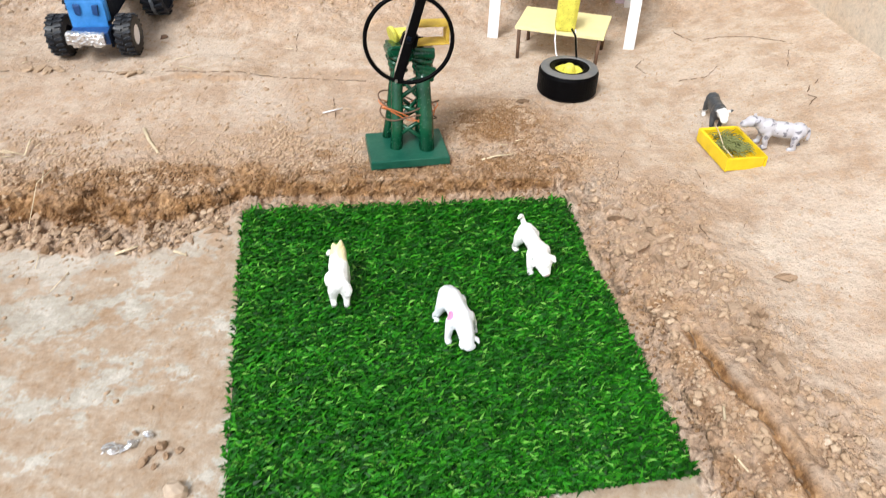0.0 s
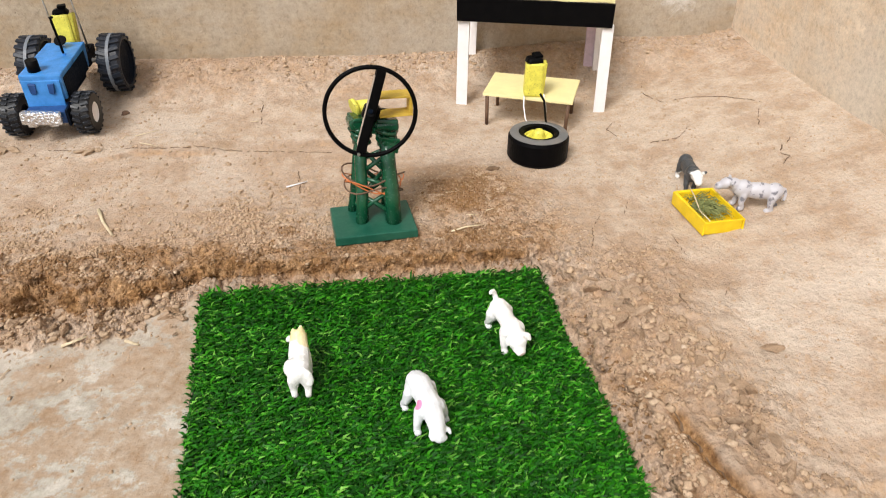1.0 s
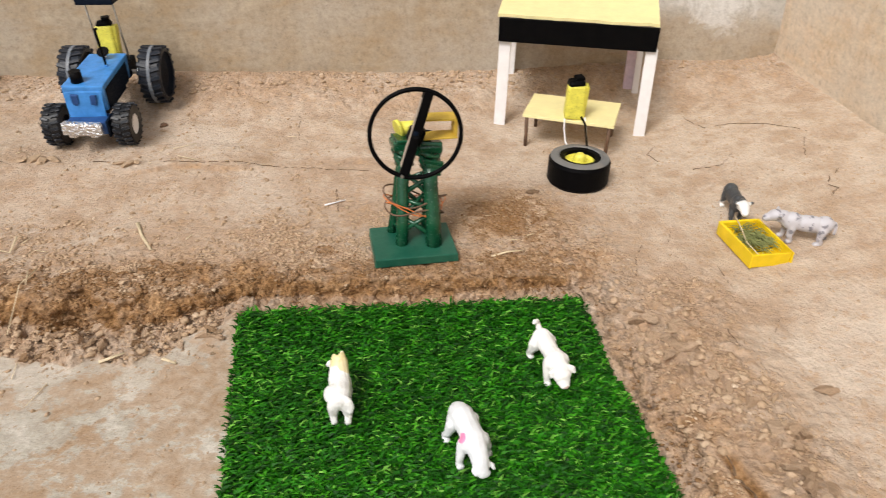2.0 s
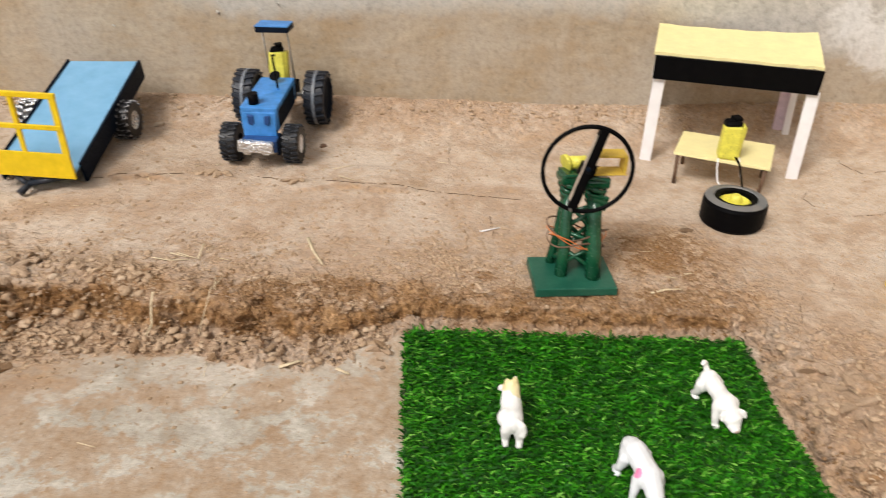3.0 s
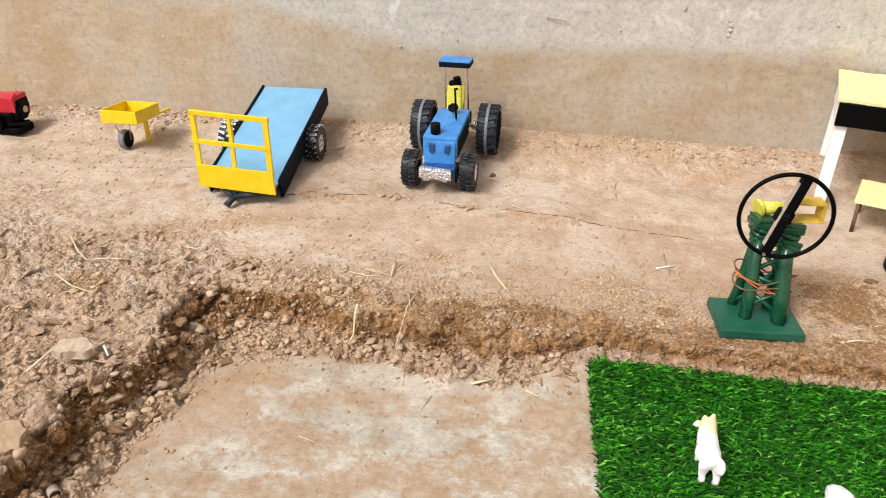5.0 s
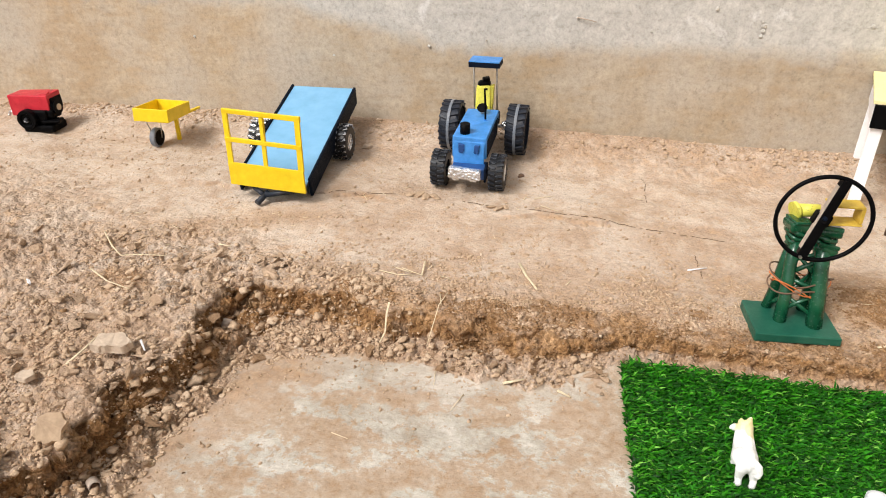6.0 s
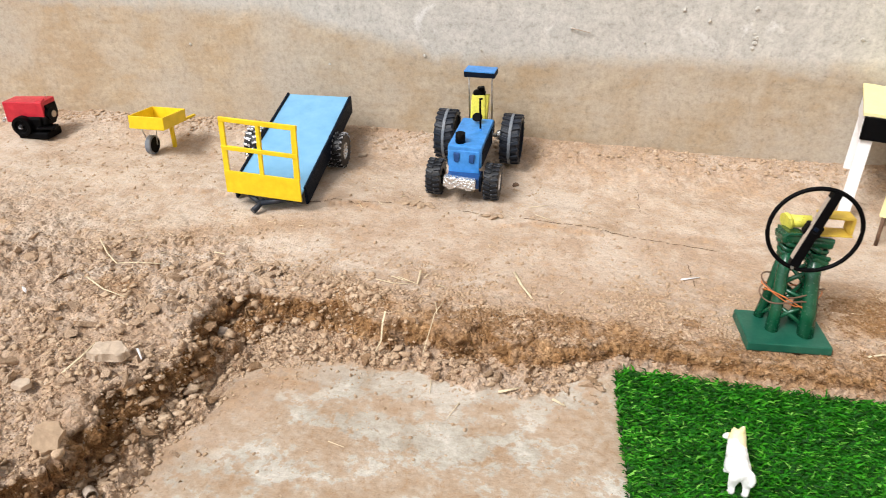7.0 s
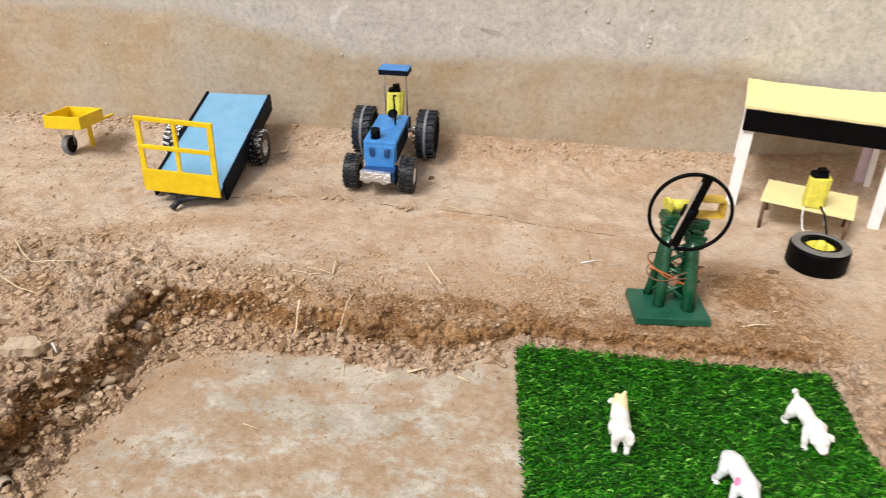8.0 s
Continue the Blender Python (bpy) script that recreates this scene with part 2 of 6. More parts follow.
def paint(name, colour, rough=0.45, wear=0.25, under=(0.3, 0.24, 0.18), spec=0.4, scale=90, dust=0.12, vary=1.0, chips=0.64):
    """Hand-brushed paint: uneven coat, scuffs that let the ground show, a film of dust."""
    m, nt, b = shader(name, rough, 0, spec)
    n1, n2 = noise_node(nt, scale, 5, 0.6), noise_node(nt, scale * 5, 4, 0.7)
    c = ramp(nt, n1, [(0.3, tuple(v * (1 - 0.22 * vary) for v in colour)), (0.55, colour), (0.75, tuple(min(v * (1 + 0.18 * vary), 0.9) for v in colour))])
    c = mixed(nt, math_node(nt, "MULTIPLY", ramp(nt, n2, [(chips, BLACK), (chips + 0.08, WHITE)]), wear), c, under)
    c = mixed(nt, math_node(nt, "MULTIPLY", ramp(nt, n1, [(0.4, BLACK), (0.8, WHITE)]), dust), c, (0.5, 0.38, 0.27))
    nt.links.new(c, b.inputs["Base Color"])
    nt.links.new(ramp(nt, n2, [(0.3, (rough * 0.75,) * 3), (0.7, (min(rough * 1.4, 1),) * 3)]), b.inputs["Roughness"])
    bumped(nt, b, n1, 0.25, 0.0008)
    return m


def rubber(name, colour=(0.005, 0.005, 0.006), dust=0.16):
    m, nt, b = shader(name, 0.36, 0, 0.17)
    n1, n2 = noise_node(nt, 60, 5, 0.6), noise_node(nt, 500, 3, 0.6)
    c = mixed(nt, math_node(nt, "MULTIPLY", ramp(nt, n1, [(0.38, BLACK), (0.7, WHITE)]), dust), colour, (0.34, 0.27, 0.21))
    nt.links.new(c, b.inputs["Base Color"])
    bumped(nt, b, n2, 0.3, 0.0004)
    return m


def metal(name, colour, rough=0.35):
    m, nt, b = shader(name, rough, 1.0)
    n = noise_node(nt, 250, 4, 0.6)
    nt.links.new(ramp(nt, n, [(0.3, tuple(v * 0.6 for v in colour)), (0.7, colour)]), b.inputs["Base Color"])
    bumped(nt, b, n, 0.3, 0.0006)
    return m


def foil(name):
    """Kitchen foil pressed on by hand: bright, with sharp creases."""
    m, nt, b = shader(name, 0.26, 0.9)
    tc = nt.nodes.new("ShaderNodeTexCoord")
    cell = node(nt, "ShaderNodeTexVoronoi", Scale=260.0, Randomness=1.0)
    nt.links.new(tc.outputs["Object"], cell.inputs["Vector"])
    n = noise_node(nt, 420, 5, 0.7)
    nt.links.new(ramp(nt, n, [(0.3, (0.62, 0.64, 0.68)), (0.7, (0.86, 0.87, 0.88))]), b.inputs["Base Color"])
    bumped(nt, b, math_node(nt, "ADD", cell.outputs["Distance"], math_node(nt, "MULTIPLY", n, 0.5)), 1.0, 0.0022)
    return m


def grass_material():
    m, nt, b = shader("plastic_grass", 0.48, 0, 0.22)
    geo = nt.nodes.new("ShaderNodeNewGeometry")
    c = ramp(nt, geo.outputs["Random Per Island"], [(0.0, (0.0026, 0.034, 0.0006)), (0.4, (0.0066, 0.078, 0.0012)), (0.72, (0.0160, 0.150, 0.0024)), (0.92, (0.042, 0.235, 0.006)), (1.0, (0.17, 0.40, 0.06))])
    c = mixed(nt, 0.5, c, ramp(nt, noise_node(nt, 45, 3, 0.5), [(0.35, (0.6, 0.6, 0.6)), (0.65, (1.3, 1.3, 1.3))]), "MULTIPLY")
    nt.links.new(c, b.inputs["Base Color"])
    return m


def figurine_material(name, base, patches=None, spots=None):
    """Matt moulded plastic with brushed-on patches; patches: (object-space centre, radius, colour)."""
    m, nt, b = shader(name, 0.4, 0, 0.45)
    n1 = noise_node(nt, 120, 4, 0.6)
    c = ramp(nt, n1, [(0.3, tuple(v * 0.93 for v in base)), (0.6, base)])
    tc = nt.nodes.new("ShaderNodeTexCoord")
    for centre, radius, colour in patches or ():
        d = nt.nodes.new("ShaderNodeVectorMath")
        d.operation = "DISTANCE"
        d.inputs[1].default_value = centre
        nt.links.new(tc.outputs["Object"], d.inputs[0])
        away = math_node(nt, "ADD", math_node(nt, "DIVIDE", d.outputs["Value"], radius), math_node(nt, "MULTIPLY", math_node(nt, "SUBTRACT", n1, 0.5), 0.5))
        c = mixed(nt, ramp(nt, away, [(0.85, WHITE), (1.1, BLACK)]), c, colour)
    if spots:
        c = mixed(nt, ramp(nt, noise_node(nt, 150, 2, 0.4), [(0.57, BLACK), (0.65, WHITE)]), c, spots)
    nt.links.new(c, b.inputs["Base Color"])
    bumped(nt, b, noise_node(nt, 260, 4, 0.6, distort=0.6), 0.45, 0.0012)      # moulded fur
    return m


M_SOIL, M_GRASS = soil_material(), grass_material()
M_CLOD = clod_material("dry_crumbs", [(0.0, (0.42, 0.290, 0.185)), (0.25, (0.46, 0.325, 0.212)), (0.8, (0.51, 0.368, 0.248)), (0.98, (0.56, 0.42, 0.295)), (1.0, (0.62, 0.49, 0.37))])
M_DUG = clod_material("dug_crumbs", [(0.0, (0.225, 0.124, 0.058)), (0.4, (0.28, 0.163, 0.083)), (0.8, (0.34, 0.213, 0.120)), (0.97, (0.41, 0.285, 0.178)), (1.0, (0.45, 0.325, 0.215))])
M_WALL = wall_material("plaster_back", [(-1.4, 0.30), (-0.55, 0.25), (-0.40, 0.215), (-0.28, 0.182), (0.30, 0.172), (0.48, 0.11), (0.75, 0.07)], (0.485, 0.46, 0.42), (0.392, 0.318, 0.232), (((0.625, 0.115), 0.075), ((0.57, 0.145), 0.05)))
M_WALL2 = wall_material("plaster_side", [(0.0, 0.16), (0.3, 0.17), (1.0, 0.2)], (0.64, 0.60, 0.53), (0.58, 0.48, 0.37))
M_BACKING = paint("mat_backing", (0.02, 0.06, 0.02), 0.9, 0.0)
M_GREEN = paint("green_gloss_paint", (0.0032, 0.070, 0.030), 0.22, 0.15, (0.03, 0.14, 0.07), 0.6, 70, 0.015)
M_PLATE = paint("dusty_green_paint", (0.006, 0.088, 0.055), 0.38, 0.25, (0.07, 0.15, 0.10), 0.4, 60, 0.04)
M_YELLOW = paint("yellow_paint", (0.80, 0.56, 0.01), 0.4, 0.10, (0.55, 0.4, 0.1), 0.4, 80, 0.03, 0.6)
M_OCHRE = paint("dull_yellow_card", (0.60, 0.40, 0.05), 0.55, 0.2, (0.5, 0.38, 0.15), 0.3, 90, 0.08, 0.8)
M_CREAM = paint("pale_yellow_paint", (0.80, 0.71, 0.36), 0.5, 0.06, (0.6, 0.5, 0.3), 0.3, 60, 0.03, 0.35)
M_BLUE = paint("sky_blue_paint", (0.040, 0.230, 0.60), 0.36, 0.30, (0.18, 0.36, 0.56), 0.45, 80, 0.05, 1.3)
M_PALEBLUE = paint("pale_blue_paint", (0.17, 0.39, 0.60), 0.4, 0.08, (0.1, 0.2, 0.35), 0.4, 40, 0.06, 0.5)
M_DEEPBLUE = paint("deep_blue_paint", (0.010, 0.060, 0.21), 0.4, 0.12, (0.05, 0.1, 0.2), 0.4, 80, 0.03)
M_NAVY = paint("dark_blue_paint", (0.003, 0.007, 0.016), 0.5, 0.06, (0.04, 0.06, 0.09), 0.07, 90, 0.004)
M_RED = paint("red_paint", (0.52, 0.016, 0.034), 0.35, 0.08, (0.3, 0.05, 0.04), 0.45, 70, 0.04)
M_BLACK = paint("black_paint", (0.002, 0.002, 0.0025), 0.45, 0.04, (0.02, 0.019, 0.018), 0.06, 90, 0.003)
M_WHITE = paint("white_paint", (0.82, 0.80, 0.81), 0.5, 0.06, (0.6, 0.5, 0.55), 0.3, 70, 0.02, 0.35)
M_LILAC = paint("faded_lilac_paint", (0.64, 0.52, 0.62), 0.6, 0.35, (0.75, 0.68, 0.73), 0.3, 90, 0.1)
M_BROWN = paint("brown_stick", (0.13, 0.07, 0.04), 0.6, 0.2)
M_LIME = paint("lime_yellow_paint", (0.72, 0.66, 0.09), 0.45, 0.6, (0.10, 0.10, 0.03), 0.4, 110, 0.03, 1.0, 0.58)
M_RUBBER = rubber("black_plastic_tyre", (0.010, 0.011, 0.013), 0.07)
M_RUBBER2 = rubber("dusty_plastic_tyre", (0.014, 0.019, 0.029), 0.08)
# grey-blue flecks are cleat highlights painted in, over a little dust
M_RIBBED = paint("dusty_glinting_black_plastic", (0.016, 0.019, 0.025), 0.34, 0.55, (0.26, 0.28, 0.32), 0.2, 45, 0.02, 1.0, 0.56)
# pale flecks: white highlights of the tread put into the colour, along with wear
M_WORN_GLINT = paint("worn_glinting_black_plastic", (0.007, 0.007, 0.009), 0.35, 0.8, (0.55, 0.55, 0.58), 0.2, 45, 0.01, 1.0, 0.53)
M_SIDEWALL = rubber("grey_sidewall", (0.135, 0.140, 0.142), 0.30)
M_GREYBAND = rubber("grey_plastic_band", (0.15, 0.175, 0.21), 0.25)
M_CHROME = foil("crumpled_foil")
M_WIRE = metal("wire", (0.55, 0.53, 0.5), 0.4)
M_COPPER = paint("orange_wire", (0.62, 0.17, 0.04), 0.4, 0.1)
M_STRAW = paint("straw", (0.64, 0.53, 0.36), 0.7, 0.3, (0.4, 0.28, 0.15), 0.2, 300, 0.1)
M_HAY = paint("cut_grass", (0.23, 0.25, 0.09), 0.6, 0.3, (0.3, 0.3, 0.12), 0.3, 300, 0.0)
M_STONE = paint("grey_stone", (0.40, 0.33, 0.27), 0.9, 0.3, (0.5, 0.45, 0.4), 0.2, 120, 0.35)
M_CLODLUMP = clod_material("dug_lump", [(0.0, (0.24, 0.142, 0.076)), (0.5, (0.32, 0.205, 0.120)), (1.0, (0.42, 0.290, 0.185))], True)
M_EARTH = paint("earth_crumb", (0.3, 0.2, 0.125), 0.95, 0.3, (0.2, 0.125, 0.075), 0.15, 140, 0.2)
# shade inside ground cracks, put into a dark colour; one pebble shares it
M_CRACKSHADE_PEBBLE = paint("crack_shade_and_pebble", (0.17, 0.11, 0.068), 0.95, 0.2, (0.12, 0.075, 0.045), 0.1, 300, 0.05)
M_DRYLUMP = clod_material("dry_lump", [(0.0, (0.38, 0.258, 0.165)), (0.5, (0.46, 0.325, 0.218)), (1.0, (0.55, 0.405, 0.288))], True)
M_CLAY = paint("clay_flake", (0.40, 0.285, 0.188), 0.95, 0.35, (0.25, 0.165, 0.10), 0.15, 130, 0.25)
M_LIMEBLOB = paint("pale_mortar", (0.50, 0.475, 0.43), 0.95, 0.2, (0.42, 0.38, 0.32), 0.15, 200, 0.1)
M_MORTAR = paint("mortar_chunk", (0.50, 0.395, 0.300), 0.95, 0.5, (0.35, 0.25, 0.17), 0.15, 120, 0.3)


# ---- mesh helpers ----
def part(name, bm, material, parent=None, label="", smooth=False):
    me = bpy.data.meshes.new(name)
    bm.to_mesh(me)
    bm.free()
    for m in material if isinstance(material, (list, tuple)) else [material]:
        me.materials.append(m)
    if smooth:
        for p in me.polygons:
            p.use_smooth = True
    ob = new(name, me)
    if parent:
        ob.parent = parent
    if label:
        tagged(ob, label)
    return ob


def thing(name, m, label, category, group=""):
    ob = new(name)
    ob.empty_display_size = 0.01
    ob.matrix_basis = m
    return tagged(ob, label, category, group)


def add_box(bm, size, at=(0, 0, 0), rot=(0, 0, 0), bevel=0.0, wob=0.0, taper=1.0, mat=0):
    """A block, its edges rounded, its corners slightly out of true as hand-cut card and wood are."""
    one = bmesh.new()
    bmesh.ops.create_cube(one, size=1.0)
    for v in one.verts:
        k = taper if v.co.z > 0 else 1.0
        v.co = Vector((v.co.x * size[0] * k, v.co.y * size[1] * k, v.co.z * size[2])) + Vector([random.uniform(-wob, wob) for _ in range(3)])
    bmesh.ops.transform(one, matrix=pose(*at, *rot), verts=one.verts)
    if bevel:
        bmesh.ops.bevel(one, geom=one.edges[:], offset=bevel, segments=2, affect="EDGES", profile=0.5)
    for f in one.faces:
        f.material_index = mat
    me = bpy.data.meshes.new("block")
    one.to_mesh(me)
    one.free()
    bm.from_mesh(me)
    bpy.data.meshes.remove(me)
    return bm


def box(*a, **k):
    return add_box(bmesh.new(), *a, **k)


def add_rod(bm, p0, p1, r0, r1=None, seg=12, mat=0):
    p0, p1 = Vector(p0), Vector(p1)
    d = p1 - p0
    m = Matrix.Translation((p0 + p1) / 2) @ d.to_track_quat("Z", "Y").to_matrix().to_4x4()
    out = bmesh.ops.create_cone(bm, cap_ends=True, segments=seg, radius1=r0, radius2=r0 if r1 is None else r1, depth=d.length, matrix=m)
    for f in {f for v in out["verts"] for f in v.link_faces}:
        f.material_index, f.smooth = mat, len(f.verts) == 4
    return bm


def rod(*a, **k):
    return add_rod(bmesh.new(), *a, **k)


def add_tube(bm, pts, r, seg=8, closed=False, flat=1.0):
    """A round section swept along points."""
    pts = [Vector(p) for p in pts]
    n, rings = len(pts), []
    for i, p in enumerate(pts):
        a, b = (pts[i - 1], pts[(i + 1) % n]) if closed else (pts[max(i - 1, 0)], pts[min(i + 1, n - 1)])
        q = (b - a).to_track_quat("Z", "Y")
        rr = r[i] if isinstance(r, (list, tuple)) else r
        rings.append([bm.verts.new(p + q @ Vector((math.cos(k * math.tau / seg) * rr, math.sin(k * math.tau / seg) * rr * flat, 0))) for k in range(seg)])
    for i in range(n if closed else n - 1):
        A, B = rings[i], rings[(i + 1) % n]
        if closed and i == n - 1:      # meet the first ring at its nearest turn
            s = min(range(seg), key=lambda k: (A[0].co - B[k].co).length)
            B = B[s:] + B[:s]
        for k in range(seg):
            f = bm.faces.new((A[k], A[(k + 1) % seg], B[(k + 1) % seg], B[k]))
            f.smooth = True
    if not closed:
        bm.faces.new(rings[0][::-1])
        bm.faces.new(rings[-1])
    bmesh.ops.recalc_face_normals(bm, faces=bm.faces)
    return bm


def tube(*a, **k):
    return add_tube(bmesh.new(), *a, **k)


def lathe(profile, seg=40, axis="Z"):
    """A closed outline of (radius, height) turned round an axis."""
    bm = bmesh.new()
    rings = []
    for k in range(seg):
        a = k * math.tau / seg
        rings.append([bm.verts.new((r * math.cos(a), r * math.sin(a), h)) for r, h in profile])
    n = len(profile)
    for k in range(seg):
        A, B = rings[k], rings[(k + 1) % seg]
        for i in range(n):
            f = bm.faces.new((A[i], B[i], B[(i + 1) % n], A[(i + 1) % n]))
            f.smooth = False
    bmesh.ops.remove_doubles(bm, verts=bm.verts, dist=1e-6)
    bmesh.ops.recalc_face_normals(bm, faces=bm.faces)
    if axis == "X":
        bmesh.ops.rotate(bm, verts=bm.verts, matrix=Matrix.Rotation(radians(90), 3, "Y"))
    return bm


def lattice_noise(x, y, scale, seed, octaves=4, rough=0.5):
    """Smooth value noise on arrays, 0 to 1."""
    total, amp, norm = np.zeros_like(x), 1.0, 0.0
    for o in range(octaves):
        u, v = x * scale * 2 ** o + 37.1 * o + seed * 11.3, y * scale * 2 ** o + 91.7 * o + seed * 5.9
        i, j = np.floor(u), np.floor(v)
        f, g = u - i, v - j
        f, g = f * f * (3 - 2 * f), g * g * (3 - 2 * g)

        def rnd(a, b):
            h = np.sin(a * 127.1 + b * 311.7 + seed * 74.7) * 43758.5453
            return h - np.floor(h)
        top = rnd(i, j) * (1 - f) + rnd(i + 1, j) * f
        bot = rnd(i, j + 1) * (1 - f) + rnd(i + 1, j + 1) * f
        total += amp * (top * (1 - g) + bot * g)
        norm += amp
        amp *= rough
    return total / norm


def step(a, b, v):
    k = np.clip((v - a) / (b - a), 0, 1)
    return k * k * (3 - 2 * k)


def domes(x, y, scale, seed, fill=0.75):
    """Lumps packed side by side, each a rounded or flattened hump of its own size, 0 to 1."""
    u, v = x * scale, y * scale
    i, j = np.floor(u), np.floor(v)
    best = np.zeros_like(u)

    def rnd(a, b, s):
        h = np.sin(a * 127.1 + b * 311.7 + s * 74.7 + seed * 13.7) * 43758.5453
        return h - np.floor(h)
    for di in (-1, 0, 1):
        for dj in (-1, 0, 1):
            a, b = i + di, j + dj
            r = 0.30 + 0.45 * rnd(a, b, 3)
            k = 0.7 + 0.7 * rnd(a, b, 5)
            dx, dy = (u - a - rnd(a, b, 1)) * k, (v - b - rnd(a, b, 2)) / k
            h = np.sqrt(np.clip(1 - (dx * dx + dy * dy) / (r * r), 0, 1)) * r * 1.4
            best = np.maximum(best, np.minimum(h, 0.35 + 0.4 * rnd(a, b, 6)) * (rnd(a, b, 4) < fill))
    return best


# ---- the ground ----
WALL_Y, SIDE_X = 0.493, 0.716


SLOPE = 3.15                          # degrees by which the yard falls to the east


def pit_floor(x, y):
    """The screed falls to the east and lifts a little at the back of the mat."""
    return -0.009 - 0.035 * np.clip(x, -1.4, 0.9) + 0.007 * step(-0.06, 0.0, y) * step(-0.12, -0.03, x)


def bare_patch(x, y):
    """Where the spoil has been brushed away to warm damp earth."""
    return np.exp(-(((x + 0.535) / 0.055) ** 2 + ((y + 0.012) / 0.028) ** 2) ** 2)


def furrow_off(x, y):
    """How far east of the furrow a point lies."""
    return x - np.interp(-y, [0.197, 0.219, 0.246, 0.272, 0.306, 0.342, 0.6], [0.352, 0.356, 0.360, 0.370, 0.377, 0.378, 0.40])


def ground_parts(x, y, rough=True):
    """Height of the earth, and how much of it is dug loose, screed or pale."""
    x, y = np.asarray(x, float), np.asarray(y, float)
    w1, w2 = lattice_noise(x, y, 9, 1) - 0.5, lattice_noise(x, y, 34, 2) - 0.5
    w0 = lattice_noise(x, y, 3.5, 7) - 0.5
    near = step(3.0, 1.5, np.abs(x))
    upper = 0.020 - 0.055 * np.clip(x, -1.4, 0.9) + 0.0025 * w1
    foot = 0.008 + 0.020 * step(-1.1, 0.0, x) + 0.010 * step(0.2, 0.5, x) - 0.030 * step(0.50, 0.70, x)
    upper = upper + foot * step(0.385, 0.492, y + 0.02 * w2)
    upper = upper + 0.046 * np.clip((x - 0.45) / 0.27, 0, 1) ** 1.4
    # spoil heaped along the rim of the pit
    upper = upper + 0.008 * np.exp(-((y - 0.035) / 0.03) ** 2) * step(-0.16, -0.30, x) * step(-0.62, -0.45, x)
    upper = upper + 0.008 * np.exp(-((x + 0.44) / 0.05) ** 2) * step(0.06, -0.04, y)
    upper = upper + 0.007 * np.exp(-((x - 0.385) / 0.04) ** 2) * step(-0.02, -0.08, y)
    along = step(-0.07, 0.012, x)
    edge = lattice_noise(x, y, 34, 2, 2) - 0.5
    back = -0.050 + (0.053 - 0.022 * np.clip(x, 0, 1)) * along + 0.03 * edge * (1 - along) + 0.008 * edge
    left = -0.352 - 0.02 * step(-0.05, -0.25, y) + 0.05 * edge
    right = 0.301 + 0.074 * np.clip(-y, 0, 0.5) + 0.008 * w2
    def face(k):
        """A steep cut with a slope of fallen crumbs at its foot."""
        return 0.74 * step(0.15, 0.40, k) + 0.26 * step(0.15, 1.0, k)
    inside = face((back + 0.074 - 0.048 * along - y) / (0.082 - 0.043 * along)) * face((x - left + 0.078) / 0.092) * step(right + 0.03, right, x) * step(-1.25, -1.15, y + 0.2 * w0)
    z = upper * (1 - inside) + (pit_floor(x, y) + 0.0008 * w1) * inside
    bare = bare_patch(x, y)
    warm_band = step(0.21, 0.07, y + 0.08 * w1) * step(-0.48, -0.22, x) * step(0.40, 0.30, x) * (1 - inside) * (0.75 + 0.9 * w0) * (0.5 + 0.5 * step(-0.06, 0.06, x))
    cement = step(0.955, 0.995, inside + 0.03 * w2)
    bank = np.maximum(4 * inside * (1 - inside), 0.75 * step(0.03, 0.2, inside) * (1 - cement))
    spoil = step(-0.33, -0.41, x) * step(0.17, 0.02, y + 0.25 * (x + 0.4) + 0.12 * w1) * (1 - inside)
    spoil_right = step(0.310, 0.328, x) * step(0.47, 0.38, x + 0.10 * w1 + 0.1 * w2) * step(0.04, -0.03, y) * step(-1.2, -0.6, y) * (1 - inside)
    rim = step(0.10, 0.03, y + 0.06 * w1) * step(-0.07, -0.03, y) * step(0.38, 0.31, x) * (0.25 + 0.75 * step(-0.40, -0.24, x + 0.2 * w1)) * (1 - inside)
    turf_side = np.exp(-((x - right - 0.012 - 0.03 * w1) / 0.017) ** 2) * step(0.03, -0.01, y) * step(-1.2, -0.6, y) * (1 - inside)
    mound = np.exp(-(((x - 0.262) / 0.075) ** 2 + ((y - 0.110) / 0.072) ** 2))
    debris = step(0.335, 0.47, y + 0.05 * w1 + 0.04 * w2)
    z = z + 0.006 * mound
    # the edge of an old trodden layer
    ledge = 0.243 + 0.012 * np.sin(x * 9.0) - 0.055 * step(-0.35, -0.9, x) + 0.045 * w2 + 0.02 * w1
    crisp = step(0.22, 0.12, x) * step(0.35, 0.65, lattice_noise(x, y, 11, 19, 2))
    z = z + 0.0048 * step(-0.003, 0.003, y - ledge) * crisp
    fall = (upper - pit_floor(x, y)) * inside                # taken down the slope, so that lumps keep their shape on it
    lx, ly = x + 1.2 * fall * step(-0.30, -0.36, x), y - 1.2 * fall * step(-0.12, -0.06, y)
    w2 = lattice_noise(lx, ly, 34, 2) - 0.5
    cut = step(0.02, 0.14, inside) * step(0.90, 0.70, inside + 0.25 * w2) * (1 - 0.5 * step(0.285, 0.305, x))
    w3 = lattice_noise(lx, ly, 120, 6, 2) - 0.5
    loose = np.maximum.reduce([1.0 * cut, 0.45 * bank, 0.27 * spoil, 0.46 * spoil_right, 0.66 * turf_side, 0.76 * rim, 0.95 * mound, 0.80 * bare, 0.74 * warm_band, 0.20 * debris, 0.45 * np.exp(-((y - ledge) / 0.004) ** 2) * crisp])
